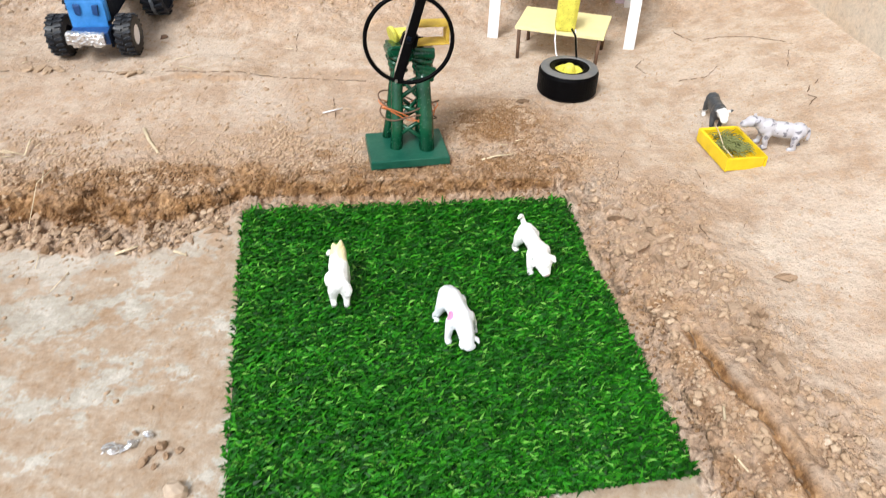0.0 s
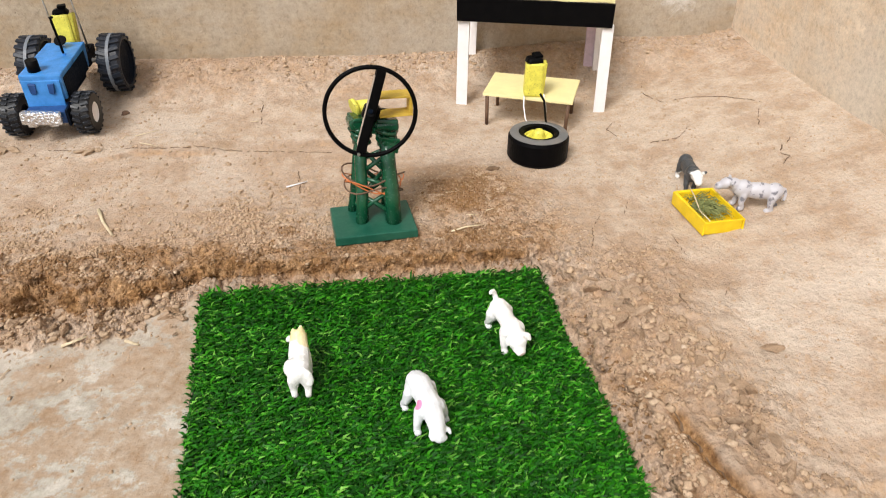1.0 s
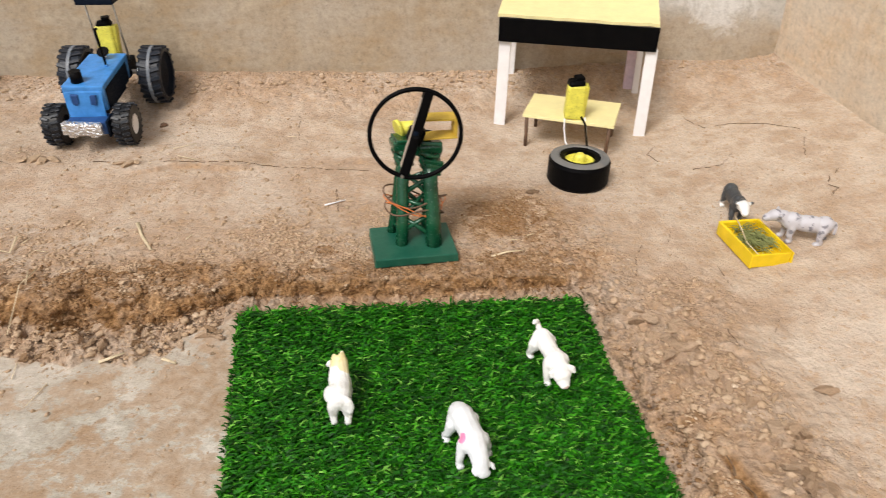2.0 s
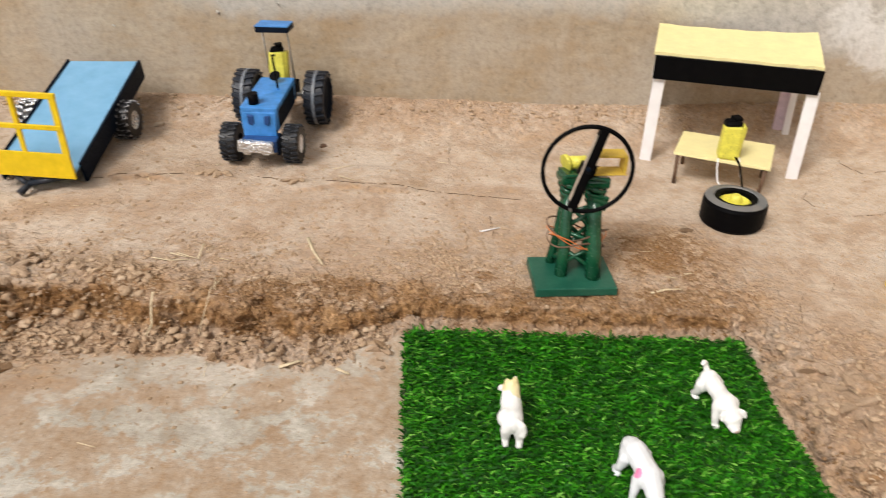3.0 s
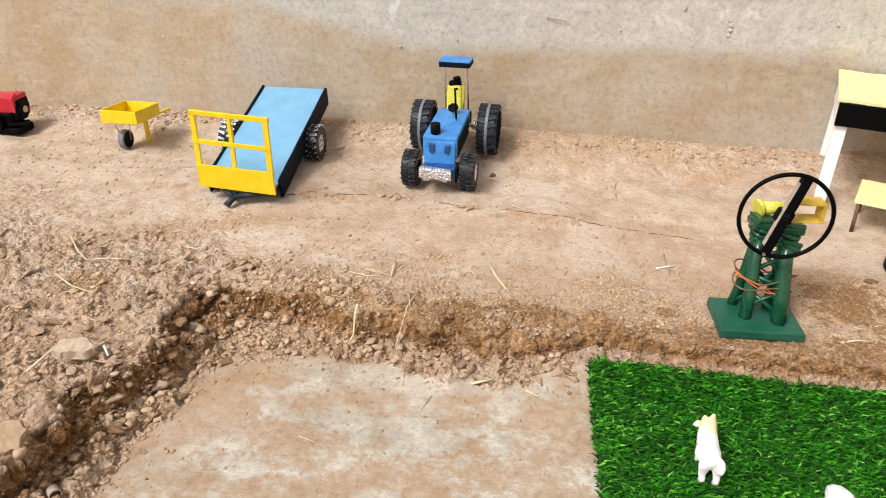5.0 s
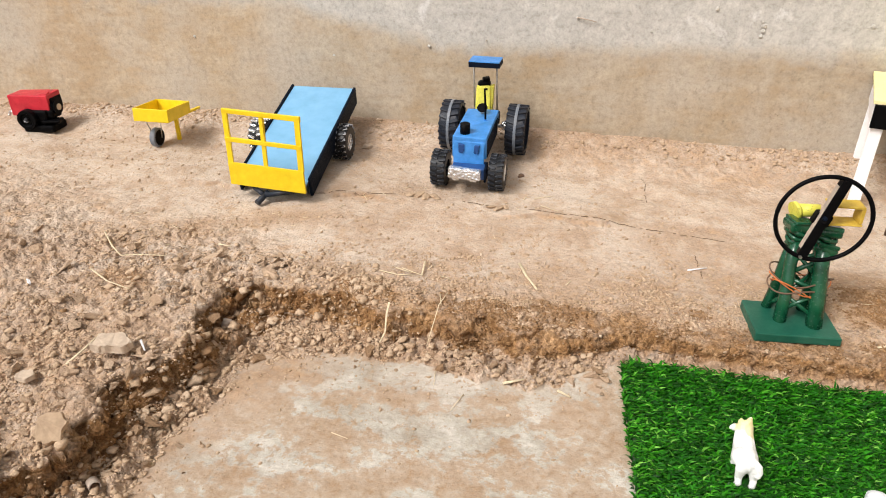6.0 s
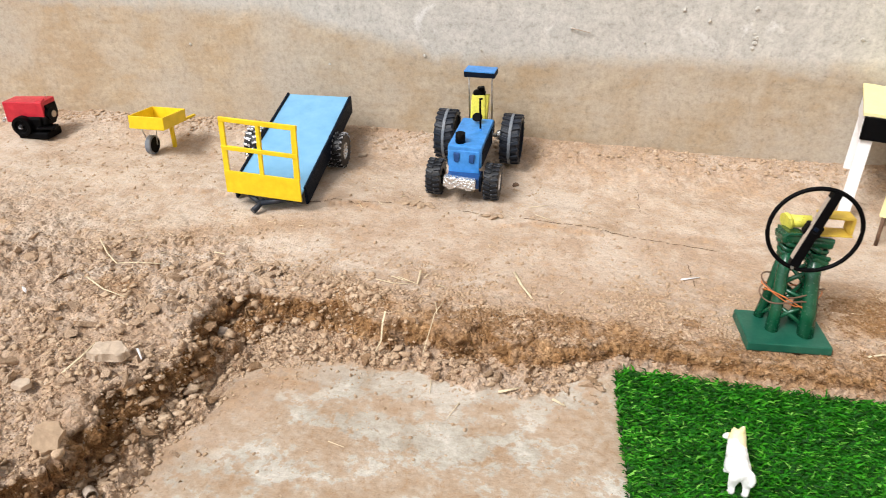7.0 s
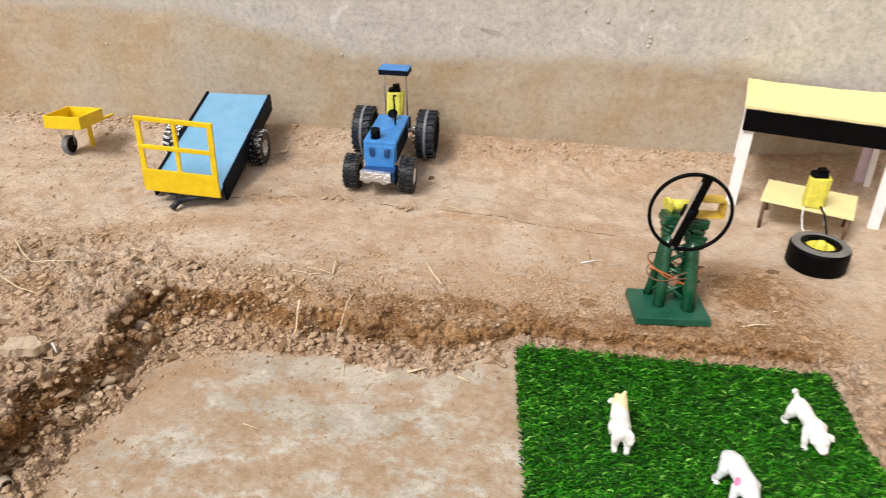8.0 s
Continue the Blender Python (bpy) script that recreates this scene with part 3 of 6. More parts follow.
    loose = np.clip(loose + (0.55 * w2 + 0.65 * w3) * (0.25 + loose) * (1 - 0.3 * spoil) + 0.20 * w1, 0, 1) * (1 - cement)
    # brown dust trodden over the edge of the screed
    d = np.minimum(x - left - 0.014, back - 0.008 - y)
    film = step(0.052, 0.0, d + 0.08 * w2 + 0.05 * w1) * cement * step(0.02, -0.02, x) * (0.3 + 0.7 * step(-0.24, -0.32, x))
    loose = np.maximum(loose, 0.50 * film)
    strip = step(0.330, 0.340, x) * step(0.004, -0.004, furrow_off(x, y)) * step(-0.10, -0.2, y) * (1 - cement)
    groove = np.exp(-((furrow_off(x, y) - 0.001) / 0.004) ** 2) * step(-0.188, -0.215, y)
    loose = np.clip(loose + 0.30 * strip + 0.55 * groove, 0, 1)
    pale = np.clip(step(0.1, 0.4, x - 0.3 * y) * (0.8 - 0.45 * step(0.16, -0.02, y)) + step(0.18, 0.30, y) * 0.4 + 1.1 * step(-0.40, -0.70, x) * step(0.02, 0.12, y) + 0.9 * w1 + 0.5 * w0 + 0.5 * w3, 0, 1) * (1 - 0.45 * spoil) * (0.45 + 0.55 * step(-0.36, -0.05, y)) * (1 - loose) * (1 - debris * 0.75)
    if rough:
        fine, crumb = lattice_noise(lx, ly, 60, 3, 2) - 0.5, lattice_noise(lx + 0.37 * ly, ly - 0.29 * lx, 150, 4, 1) - 0.5
        amp = 0.0015 + 0.008 * bank + 0.010 * spoil + 0.008 * spoil_right + 0.006 * rim + 0.003 * debris + 0.004 * mound
        amp = amp * (1 - 0.93 * cement) * near
        z = z + amp * (0.65 * fine + 0.35 * crumb)
        rubble = np.clip(1.0 * bank + 0.44 * spoil + 0.34 * spoil_right + 0.25 * rim + 0.08 * debris, 0, 1) * (1 - cement) * near
        heap = lattice_noise(x, y, 16, 15, 2)
        rubble = rubble * (1 - 0.8 * bare)
        rubble = rubble * (1 - 0.45 * step(0.04, 0.2, inside) * step(0.75, 0.55, inside) * step(-0.26, -0.18, x) * step(-0.10, -0.06, y))
        # a furrow scratched beside the mat, its earth thrown up on one side
        off = furrow_off(x, y)
        run = step(-0.188, -0.215, y) * (1 - inside) * step(-1.2, -0.6, y)
        rubble = rubble * (1 - run * np.exp(-((off - 0.006) / 0.012) ** 4))
        bx, by = lx + 0.008 * (lattice_noise(lx, ly, 70, 51, 2) - 0.5), ly + 0.008 * (lattice_noise(lx, ly, 70, 52, 2) - 0.5)
        small = 0.0078 * domes(bx, by, 118, 32, 0.8) + 0.0040 * domes(bx, by, 226, 33, 0.85) + 0.0050 * (np.abs(lattice_noise(bx, by, 140, 41, 2) - 0.5) - 0.2)
        z = z + rubble * (0.0150 * domes(bx, by, 57, 31, 0.55) * step(0.3, 0.6, heap) + small - 0.0065)
        z = z + run * (0.0024 * np.exp(-((off - 0.0090) / 0.0055) ** 2) - 0.0062 * np.exp(-(off / 0.0030) ** 2))
    crumbly = np.clip(0.75 * bank + 0.6 * spoil + 0.30 * spoil_right + 0.6 * rim + 0.5 * mound + 0.4 * debris + 0.08, 0, 1) * (1 - cement)
    return z, loose, cement, pale, crumbly


def swept(x, y):
    """How bare of dust the screed lies: along the back bank, in streaks across the middle, and in worn spots."""
    out = 0.22 + 0.0 * x
    for cx, cy, rx, ry, turn, much in ((-0.205, -0.056, 0.135, 0.022, 4, 0.85), (-0.185, -0.123, 0.100, 0.020, -8, 0.75), (-0.100, -0.110, 0.060, 0.022, -4, 0.35), (-0.359, -0.195, 0.022, 0.016, 20, 0.75),
                                       (-0.040, -0.050, 0.045, 0.018, 0, 0.30), (-0.290, -0.190, 0.060, 0.030, 10, 0.35), (-0.090, -0.180, 0.060, 0.016, -10, 0.30), (-0.110, -0.215, 0.070, 0.014, 12, 0.30)):
        a = radians(turn)
        u, v = (x - cx) * math.cos(a) + (y - cy) * math.sin(a), (y - cy) * math.cos(a) - (x - cx) * math.sin(a)
        out = out + much * np.exp(-((u / rx) ** 2 + (v / ry) ** 2))
    return out


def ground_z(x, y):
    return float(ground_parts([x], [y], False)[0][0])


def spaced(lo, hi, step_in, out_lo, out_hi):
    core = np.arange(lo, hi + 1e-9, step_in)
    grow = 1.35
    left, right, d = [], [], step_in * 2
    p = lo
    while p > out_lo:
        p -= d
        d *= grow
        left.append(max(p, out_lo))
    p, d = hi, step_in * 2
    while p < out_hi:
        p += d
        d *= grow
        right.append(min(p, out_hi))
    return np.concatenate([left[::-1], core, right])


def build_ground():
    wide = spaced(-1.16, 0.74, 0.0028, -25, 25)
    xs = np.concatenate([wide[wide < -0.722], np.arange(-0.720, 0.470, 0.0015), np.arange(0.472, 0.715, 0.0021), wide[wide > 0.716]])
    deep = spaced(-0.42, 0.50, 0.0024, -25, 6)
    ys = np.concatenate([deep[deep < -0.342], np.arange(-0.3405, 0.109, 0.0015), deep[deep > 0.1105]])
    X, Y = np.meshgrid(xs, ys)
    z, loose, cement, pale, crumbly = ground_parts(X.ravel(), Y.ravel())
    nx, ny = len(xs), len(ys)
    # roughness stands off at right angles to the smooth slope
    even = ground_parts(X.ravel(), Y.ravel(), False)[0].reshape(ny, nx)
    gy, gx = np.gradient(even, ys, xs)
    tall = (z.reshape(ny, nx) - even) / np.sqrt(1 + gx ** 2 + gy ** 2)
    out = np.clip(1.3 * np.hypot(gx, gy), 0, 1)
    verts = np.stack([(X - tall * gx * out).ravel(), (Y - tall * gy * out).ravel(), (even + tall * (1 + (np.sqrt(1 + gx ** 2 + gy ** 2) - 1) * (1 - out))).ravel()], 1)
    i = (np.arange(ny - 1)[:, None] * nx + np.arange(nx - 1)[None]).ravel()
    faces = np.stack([i, i + 1, i + nx + 1, i + nx], 1)
    me = bpy.data.meshes.new("ground")
    me.vertices.add(len(verts))
    me.vertices.foreach_set("co", verts.ravel())
    me.loops.add(faces.size)
    me.loops.foreach_set("vertex_index", faces.ravel())
    me.polygons.add(len(faces))
    me.polygons.foreach_set("loop_start", np.arange(0, faces.size, 4))
    me.polygons.foreach_set("use_smooth", np.ones(len(faces), bool))
    me.update(calc_edges=True)
    col = me.attributes.new("soil", "FLOAT_COLOR", "POINT")
    col.data.foreach_set("color", np.stack([loose, cement, pale, swept(X.ravel(), Y.ravel())], 1).ravel())
    me.attributes.new("crumbly", "FLOAT", "POINT").data.foreach_set("value", crumbly)
    me.materials.append(M_SOIL)
    return tagged(new("ground", me), "dry trodden earth with a shallow screeded pit", "ground", kind="structure")


build_ground()


def plaster_wall(name, lo, hi, near, m, material, label, height=2.3, thick=0.22):
    """A wall whose plastered face (local y = 0) is uneven; close-meshed near the foot."""
    us = spaced(*near, 0.012, lo, hi)
    zs = spaced(-0.06, 0.42, 0.012, -0.1, height)
    U, Z = np.meshgrid(us, zs)
    off = 0.006 * (lattice_noise(U, Z, 6, 21, 3) - 0.5) + 0.003 * (lattice_noise(U, Z, 40, 22, 3) - 0.5)
    bm = bmesh.new()
    grid = [[bm.verts.new((U[j, i], off[j, i], Z[j, i])) for i in range(len(us))] for j in range(len(zs))]
    for j in range(len(zs) - 1):
        for i in range(len(us) - 1):
            bm.faces.new((grid[j][i], grid[j][i + 1], grid[j + 1][i + 1], grid[j + 1][i])).smooth = True
    # back, top and ends
    b = [bm.verts.new((u, thick, z)) for u, z in ((us[0], zs[0]), (us[0], zs[-1]), (us[-1], zs[-1]), (us[-1], zs[0]))]
    bm.faces.new((b[0], b[1], b[2], b[3]))
    bm.faces.new([r[0] for r in grid][::-1] + [b[0], b[1]])
    bm.faces.new(grid[-1][::-1] + [b[1], b[2]])
    bm.faces.new([r[-1] for r in grid] + [b[2], b[3]])
    bmesh.ops.recalc_face_normals(bm, faces=bm.faces)
    ob = part(name, bm, material)
    ob.matrix_basis = m
    return tagged(ob, label, "wall", kind="structure")


plaster_wall("wall_north", -4.0, SIDE_X + 0.2, (-1.3, SIDE_X), pose(0, WALL_Y, 0), M_WALL, "rough cement plastered wall splashed with mud", 1.6)
plaster_wall("wall_east", -0.06, 5.0, (-0.036, 0.6), pose(SIDE_X, WALL_Y, 0, 0, 0, -90), M_WALL2, "earth-stained plastered side wall", 1.0)


# ---- the grass mat ----
MAT_FL, MAT_FR, MAT_NR, MAT_NL = Vector((-0.0004, -0.0065, 0)), Vector((0.3035, -0.0090, 0)), Vector((0.3235, -0.3070, 0)), Vector((0.0305, -0.328, 0))


def on_mat(u, v):
    """A point of the mat; u from its left edge to its right, v from far to near."""
    p = MAT_FL.lerp(MAT_FR, u).lerp(MAT_NL.lerp(MAT_NR, u), v)
    p.z = float(pit_floor(p.x, p.y))
    return p


def build_mat():
    mat = thing("artificial_grass_mat", pose(0, 0, 0.0012), "square of green artificial turf laid in the pit", "grass mat")
    bm = bmesh.new()
    n = 24
    low = [[bm.verts.new(on_mat(i / n, j / n)) for i in range(n + 1)] for j in range(n + 1)]
    top = [[bm.verts.new(on_mat(i / n, j / n) + Vector((0, 0, 0.0016 + 0.0006 * random.random()))) for i in range(n + 1)] for j in range(n + 1)]
    for j in range(n):
        for i in range(n):
            bm.faces.new((top[j + 1][i], top[j + 1][i + 1], top[j][i + 1], top[j][i]))
            bm.faces.new((low[j][i], low[j][i + 1], low[j + 1][i + 1], low[j + 1][i]))
    for a, b in ([((0, i), (0, i + 1)) for i in range(n)] + [((n, i), (n, i + 1)) for i in range(n)] + [((i, 0), (i + 1, 0)) for i in range(n)] + [((i, n), (i + 1, n)) for i in range(n)]):
        bm.faces.new((low[a[0]][a[1]], low[b[0]][b[1]], top[b[0]][b[1]], top[a[0]][a[1]]))
    bmesh.ops.recalc_face_normals(bm, faces=bm.faces)
    part("backing", bm, M_BACKING, mat)
    # blades: bent plastic strips, mostly combed sideways
    rng = np.random.default_rng(5)
    N = 34000
    verts, faces = [], []
    for _ in range(N):
        u, v = rng.random() * 1.012 - 0.006, rng.random() * 1.012 - 0.006
        p = on_mat(u, v)
        lay = rng.normal(0.0, 0.42) + (0 if rng.random() < 0.62 else math.pi)
        if rng.random() < 0.15:
            lay = rng.random() * math.tau
        L, up = rng.uniform(0.007, 0.013), rng.uniform(0.15, 0.75)
        w = rng.uniform(0.00065, 0.0013)
        d = Vector((math.cos(lay), math.sin(lay), 0))
        if (u < 0.025 and d.x < 0) or (u > 0.975 and d.x > 0):
            L *= 0.55                     # trimmed along the cut edges
        s = Vector((-d.y, d.x, rng.uniform(-0.5, 0.5))).normalized() * w
        z0 = p + Vector((0, 0, 0.0018))
        p1 = z0 + d * L * 0.4 * (1 - up * 0.5) + Vector((0, 0, L * 0.5 * (0.35 + up)))
        p2 = z0 + d * L * (1 - up * 0.45) + Vector((0, 0, L * (0.12 + up * 0.72)))
        b = len(verts)
        verts += [z0 - s, z0 + s, p1 + s, p1 - s, p2]
        faces += [(b, b + 1, b + 2, b + 3), (b + 3, b + 2, b + 4)]
    me = bpy.data.meshes.new("turf")
    me.from_pydata([tuple(v) for v in verts], [], faces)
    me.materials.append(M_GRASS)
    turf = new("turf", me)
    turf.parent = mat
    tagged(turf, "dense glossy green plastic blades", kind="stuff")


build_mat()


# ---- toy animals, each a single moulded piece ----
def figurine(name, blobs, m, material, label, category, voxel=0.0008, group="toy animals"):
    """Ellipsoids and limbs fused into one skin. blobs: ('e', centre, radii, turn) or ('l', points, radii)."""
    bm = bmesh.new()
    for b in blobs:
        if b[0] == "e":
            _, c, r, rot = b
            out = bmesh.ops.create_icosphere(bm, subdivisions=3, radius=1.0)
            bmesh.ops.transform(bm, matrix=pose(*c, *rot) @ Matrix.Diagonal((*r, 1)), verts=out["verts"])
        else:
            _, pts, radii = b
            for (p, q, r0, r1) in zip(pts, pts[1:], radii, radii[1:]):
                add_rod(bm, p, q, r0, r1, 12)
            for p, r in zip(pts, radii):
                out = bmesh.ops.create_icosphere(bm, subdivisions=2, radius=r)
                bmesh.ops.translate(bm, vec=p, verts=out["verts"])
    ob = part(name, bm, material, smooth=True)
    re = ob.modifiers.new("skin", "REMESH")
    re.mode, re.voxel_size, re.use_smooth_shade = "VOXEL", voxel, True
    sm = ob.modifiers.new("soften", "SMOOTH")
    sm.factor, sm.iterations = 0.5, 6
    ob.matrix_basis = m
    return tagged(ob, label, category, group)


def legs4(fx, hx, half, top, r=0.0032, foot=0.0038, swing=0.0, splay=0.0):
    """Four legs; fx and hx: where the front and the hind pair stand along the body (local +y is the head's way)."""
    out = []
    for y, s in ((fx, 1), (hx, -1)):
        for side in (-1, 1):
            k, wide = swing * side * s, half + splay
            knee = (side * (half + 0.6 * splay + 0.0004), y + k * 0.5 + (0.0005 if s > 0 else 0.0018), top * 0.52)
            hock = (side * wide, y + k - (0.0 if s > 0 else 0.0022), top * 0.26)
            out.append(("l", [(side * half * 0.9, y - 0.002 * s, top), knee, hock, (side * wide, y + k, 0.0032), (side * wide, y + k + 0.0026, 0.0024)],
                        [r * (1.5 if s > 0 else 1.75), r * 1.08, r * 0.85, r * 0.9, foot * 0.78]))
    return out


def on_turf(x, y, rz, sx, sy, sz):
    """Standing among the blades of the sloping mat."""
    return pose(x, y, float(pit_floor(x, y)) + 0.0056) @ pose(0, 0, 0, 0, 2.0, 0) @ pose(0, 0, 0, 0, 0, rz) @ Matrix.Diagonal((sx, sy, sz, 1))


# white cub with a straw-coloured head, seen from behind, head turned to its left
figurine("toy_cub", [
    ("l", [(0, -0.020, 0.0265), (0, -0.010, 0.0268), (0, 0.002, 0.0262), (-0.0006, 0.015, 0.0285), (-0.0006, 0.023, 0.0340), (0, 0.029, 0.0395)], [0.0082, 0.0092, 0.0090, 0.0092, 0.0080, 0.0072]),
    ("e", (-0.0066, 0.0330, 0.0345), (0.0048, 0.0044, 0.0040), (0, -14, 0)),
    ("e", (-0.0098, 0.0335, 0.0330), (0.0022, 0.0028, 0.0022), (0, 0, 0)),
    ("l", [(0.0045, -0.021, 0.0305), (0.0076, -0.0240, 0.0280), (0.0090, -0.0255, 0.0225), (0.0080, -0.0275, 0.0180)], [0.0034, 0.0032, 0.0030, 0.0024]),
    ("l", [(0.0022, 0.0290, 0.0440), (0.0030, 0.0285, 0.0510)], [0.0040, 0.0016]),
    ("l", [(-0.0034, 0.0300, 0.0440), (-0.0040, 0.0300, 0.0475)], [0.0032, 0.0014]),
    ("e", (-0.0056, -0.0090, 0.0270), (0.0074, 0.0120, 0.0090), (0, 0, 0)),
    ("e", (-0.0040, -0.021, 0.0235), (0.0060, 0.0066, 0.0080), (0, 0, 0)),
    ("e", (0.0044, -0.021, 0.0235), (0.0058, 0.0066, 0.0080), (0, 0, 0)),
    ("e", (0, 0.016, 0.0235), (0.0092, 0.0080, 0.0090), (0, 0, 0)),
] + legs4(0.013, -0.0245, 0.0056, 0.022, 0.0031, 0.0040, 0.001), on_turf(0.0940, -0.1220, 1, 0.90, 0.63, 0.81),
    figurine_material("cub_plastic", (0.80, 0.795, 0.78), [((0.0022, 0.030, 0.041), 0.0122, (0.74, 0.63, 0.34)), ((0.0045, 0.021, 0.037), 0.0075, (0.76, 0.66, 0.40))]),
    "white plastic toy cub with a straw-yellow head, on turf", "toy animal")

# white grazing animal with a pink spot on its flank
figurine("toy_lamb", [
    ("l", [(0, -0.022, 0.0255), (0, -0.014, 0.0272), (0, 0.000, 0.0262), (0, 0.012, 0.0250), (0.0000, 0.021, 0.0200), (0.0004, 0.028, 0.0140), (0.0006, 0.0340, 0.0085)], [0.0090, 0.0100, 0.0092, 0.0098, 0.0080, 0.0070, 0.0048]),
    ("e", (0.0, 0.0355, 0.0070), (0.0054, 0.0036, 0.0036), (0, 0, 0)),
    ("l", [(-0.0050, 0.0300, 0.0125), (-0.0078, 0.0320, 0.0105), (-0.0082, 0.0345, 0.0085)], [0.0022, 0.0020, 0.0014]),
    ("l", [(0.0050, 0.0300, 0.0125), (0.0066, 0.0320, 0.0105), (0.0068, 0.0345, 0.0085)], [0.0026, 0.0026, 0.0018]),
    ("e", (-0.0072, 0.0130, 0.0215), (0.0046, 0.0070, 0.0085), (0, 0, 0)),
    ("e", (0.0072, 0.0120, 0.0215), (0.0046, 0.0070, 0.0085), (0, 0, 0)),
    ("e", (0.0066, -0.0165, 0.0210), (0.0050, 0.0080, 0.0100), (0, 0, 0)),
    ("e", (-0.0066, -0.0190, 0.0215), (0.0050, 0.0078, 0.0095), (0, 0, 0)),
    ("l", [(0, -0.0285, 0.0290), (0.0006, -0.0325, 0.0240), (0.0010, -0.0325, 0.0170)], [0.0022, 0.0020, 0.0018]),
] + legs4(0.0125, -0.0150, 0.0090, 0.022, 0.0034, 0.0042, 0.002, 0.0036), on_turf(0.1836, -0.1672, 197, 0.90, 0.79, 0.82),
    figurine_material("lamb_plastic", (0.74, 0.755, 0.78), [((0.0088, 0.0105, 0.0285), 0.0046, (0.85, 0.25, 0.44))]),
    "white plastic toy lamb grazing, pink spot on its flank", "toy animal")

# white dog with a curled tail, head low
figurine("toy_dog", [
    ("l", [(0, -0.021, 0.0262), (0, -0.012, 0.0258), (0, 0.000, 0.0250), (0, 0.012, 0.0252), (0, 0.021, 0.0225), (0.0006, 0.0290, 0.0190)], [0.0078, 0.0080, 0.0074, 0.0092, 0.0078, 0.0082]),
    ("e", (0.0008, 0.0335, 0.0150), (0.0060, 0.0056, 0.0052), (-35, 0, 0)),
    ("e", (0.0008, 0.0375, 0.0125), (0.0044, 0.0036, 0.0036), (-35, 0, 0)),
    ("l", [(-0.0060, 0.0260, 0.0250), (-0.0088, 0.0275, 0.0235), (-0.0098, 0.0300, 0.0200)], [0.0026, 0.0027, 0.0016]),
    ("l", [(0.0066, 0.0260, 0.0250), (0.0094, 0.0275, 0.0235), (0.0102, 0.0300, 0.0200)], [0.0026, 0.0027, 0.0016]),
    ("e", (0.0070, 0.0130, 0.0215), (0.0042, 0.0066, 0.0090), (0, 0, 0)),
    ("e", (-0.0070, 0.0130, 0.0215), (0.0042, 0.0066, 0.0090), (0, 0, 0)),
    ("e", (0.0062, -0.0205, 0.0215), (0.0044, 0.0075, 0.0095), (0, 0, 0)),
    ("e", (-0.0062, -0.0205, 0.0215), (0.0044, 0.0075, 0.0095), (0, 0, 0)),
    ("e", (0.0, -0.0240, 0.0275), (0.0078, 0.0068, 0.0078), (0, 0, 0)),
    ("l", [(0.0005, -0.027, 0.031), (0.0005, -0.0305, 0.0335), (0.0012, -0.0320, 0.0375), (0.0024, -0.0316, 0.0412), (0.0044, -0.0300, 0.0425), (0.0058, -0.0285, 0.0415)], [0.0028, 0.0026, 0.0025, 0.0024, 0.0022, 0.0018]),
] + legs4(0.015, -0.022, 0.0074, 0.022, 0.0034, 0.0041, 0.003, 0.0012), on_turf(0.2572, -0.0915, 193, 0.95, 0.77, 0.79),
    figurine_material("dog_plastic", (0.82, 0.81, 0.79), [((0.000, 0.0415, 0.0110), 0.0034, (0.60, 0.45, 0.40))]),
    "white plastic toy dog with a curled tail, on turf", "toy animal")


def cow_blobs():
    return [
        ("e", (0, -0.002, 0.0225), (0.0082, 0.0215, 0.0090), (0, 0, 0)),
        ("e", (0, -0.017, 0.0232), (0.0085, 0.0095, 0.0095), (0, 0, 0)),
        ("e", (0, 0.014, 0.0232), (0.0085, 0.0110, 0.0100), (0, 0, 0)),
        ("e", (0, 0.0235, 0.0270), (0.0062, 0.0085, 0.0072), (20, 0, 0)),
        ("e", (0, 0.0310, 0.0280), (0.0062, 0.0078, 0.0062), (-25, 0, 0)),
        ("e", (0, 0.0375, 0.0245), (0.0046, 0.0052, 0.0042), (-25, 0, 0)),
        ("e", (0.0078, 0.0275, 0.0310), (0.0040, 0.0018, 0.0022), (0, -20, 0)),
        ("e", (-0.0078, 0.0275, 0.0310), (0.0040, 0.0018, 0.0022), (0, 20, 0)),
        ("l", [(0, -0.0265, 0.027), (0, -0.0290, 0.022), (0, -0.0285, 0.015)], [0.0016, 0.0013, 0.0019]),
    ] + legs4(0.015, -0.018, 0.0055, 0.019, 0.0029, 0.0036, 0.003)


def set_on_ground(x, y, rz, lift=0.0, scale=1.0):
    """Upright on the sloping yard."""
    return Matrix.Translation((x, y, ground_z(x, y) + lift)) @ pose(0, 0, 0, 0, SLOPE, 0) @ pose(0, 0, 0, 0, 0, rz) @ Matrix.Scale(scale, 4)


figurine("toy_cow", cow_blobs(), set_on_ground(0.5325, 0.0465, 73, -0.001, 0.95),
         figurine_material("cow_plastic", (0.50, 0.485, 0.515), spots=(0.19, 0.185, 0.215)), "small white toy cow with grey spots feeding at the trough", "toy animal")
figurine("toy_sheep", cow_blobs(), set_on_ground(0.4915, 0.111, 172, -0.001, 0.89),
         figurine_material("sheep_plastic", (0.055, 0.058, 0.062), [((0, 0.034, 0.027), 0.0115, (0.80, 0.79, 0.77)), ((0, -0.018, 0.004), 0.010, (0.78, 0.77, 0.75))]),
         "dark grey toy sheep with a white head at the trough", "toy animal")


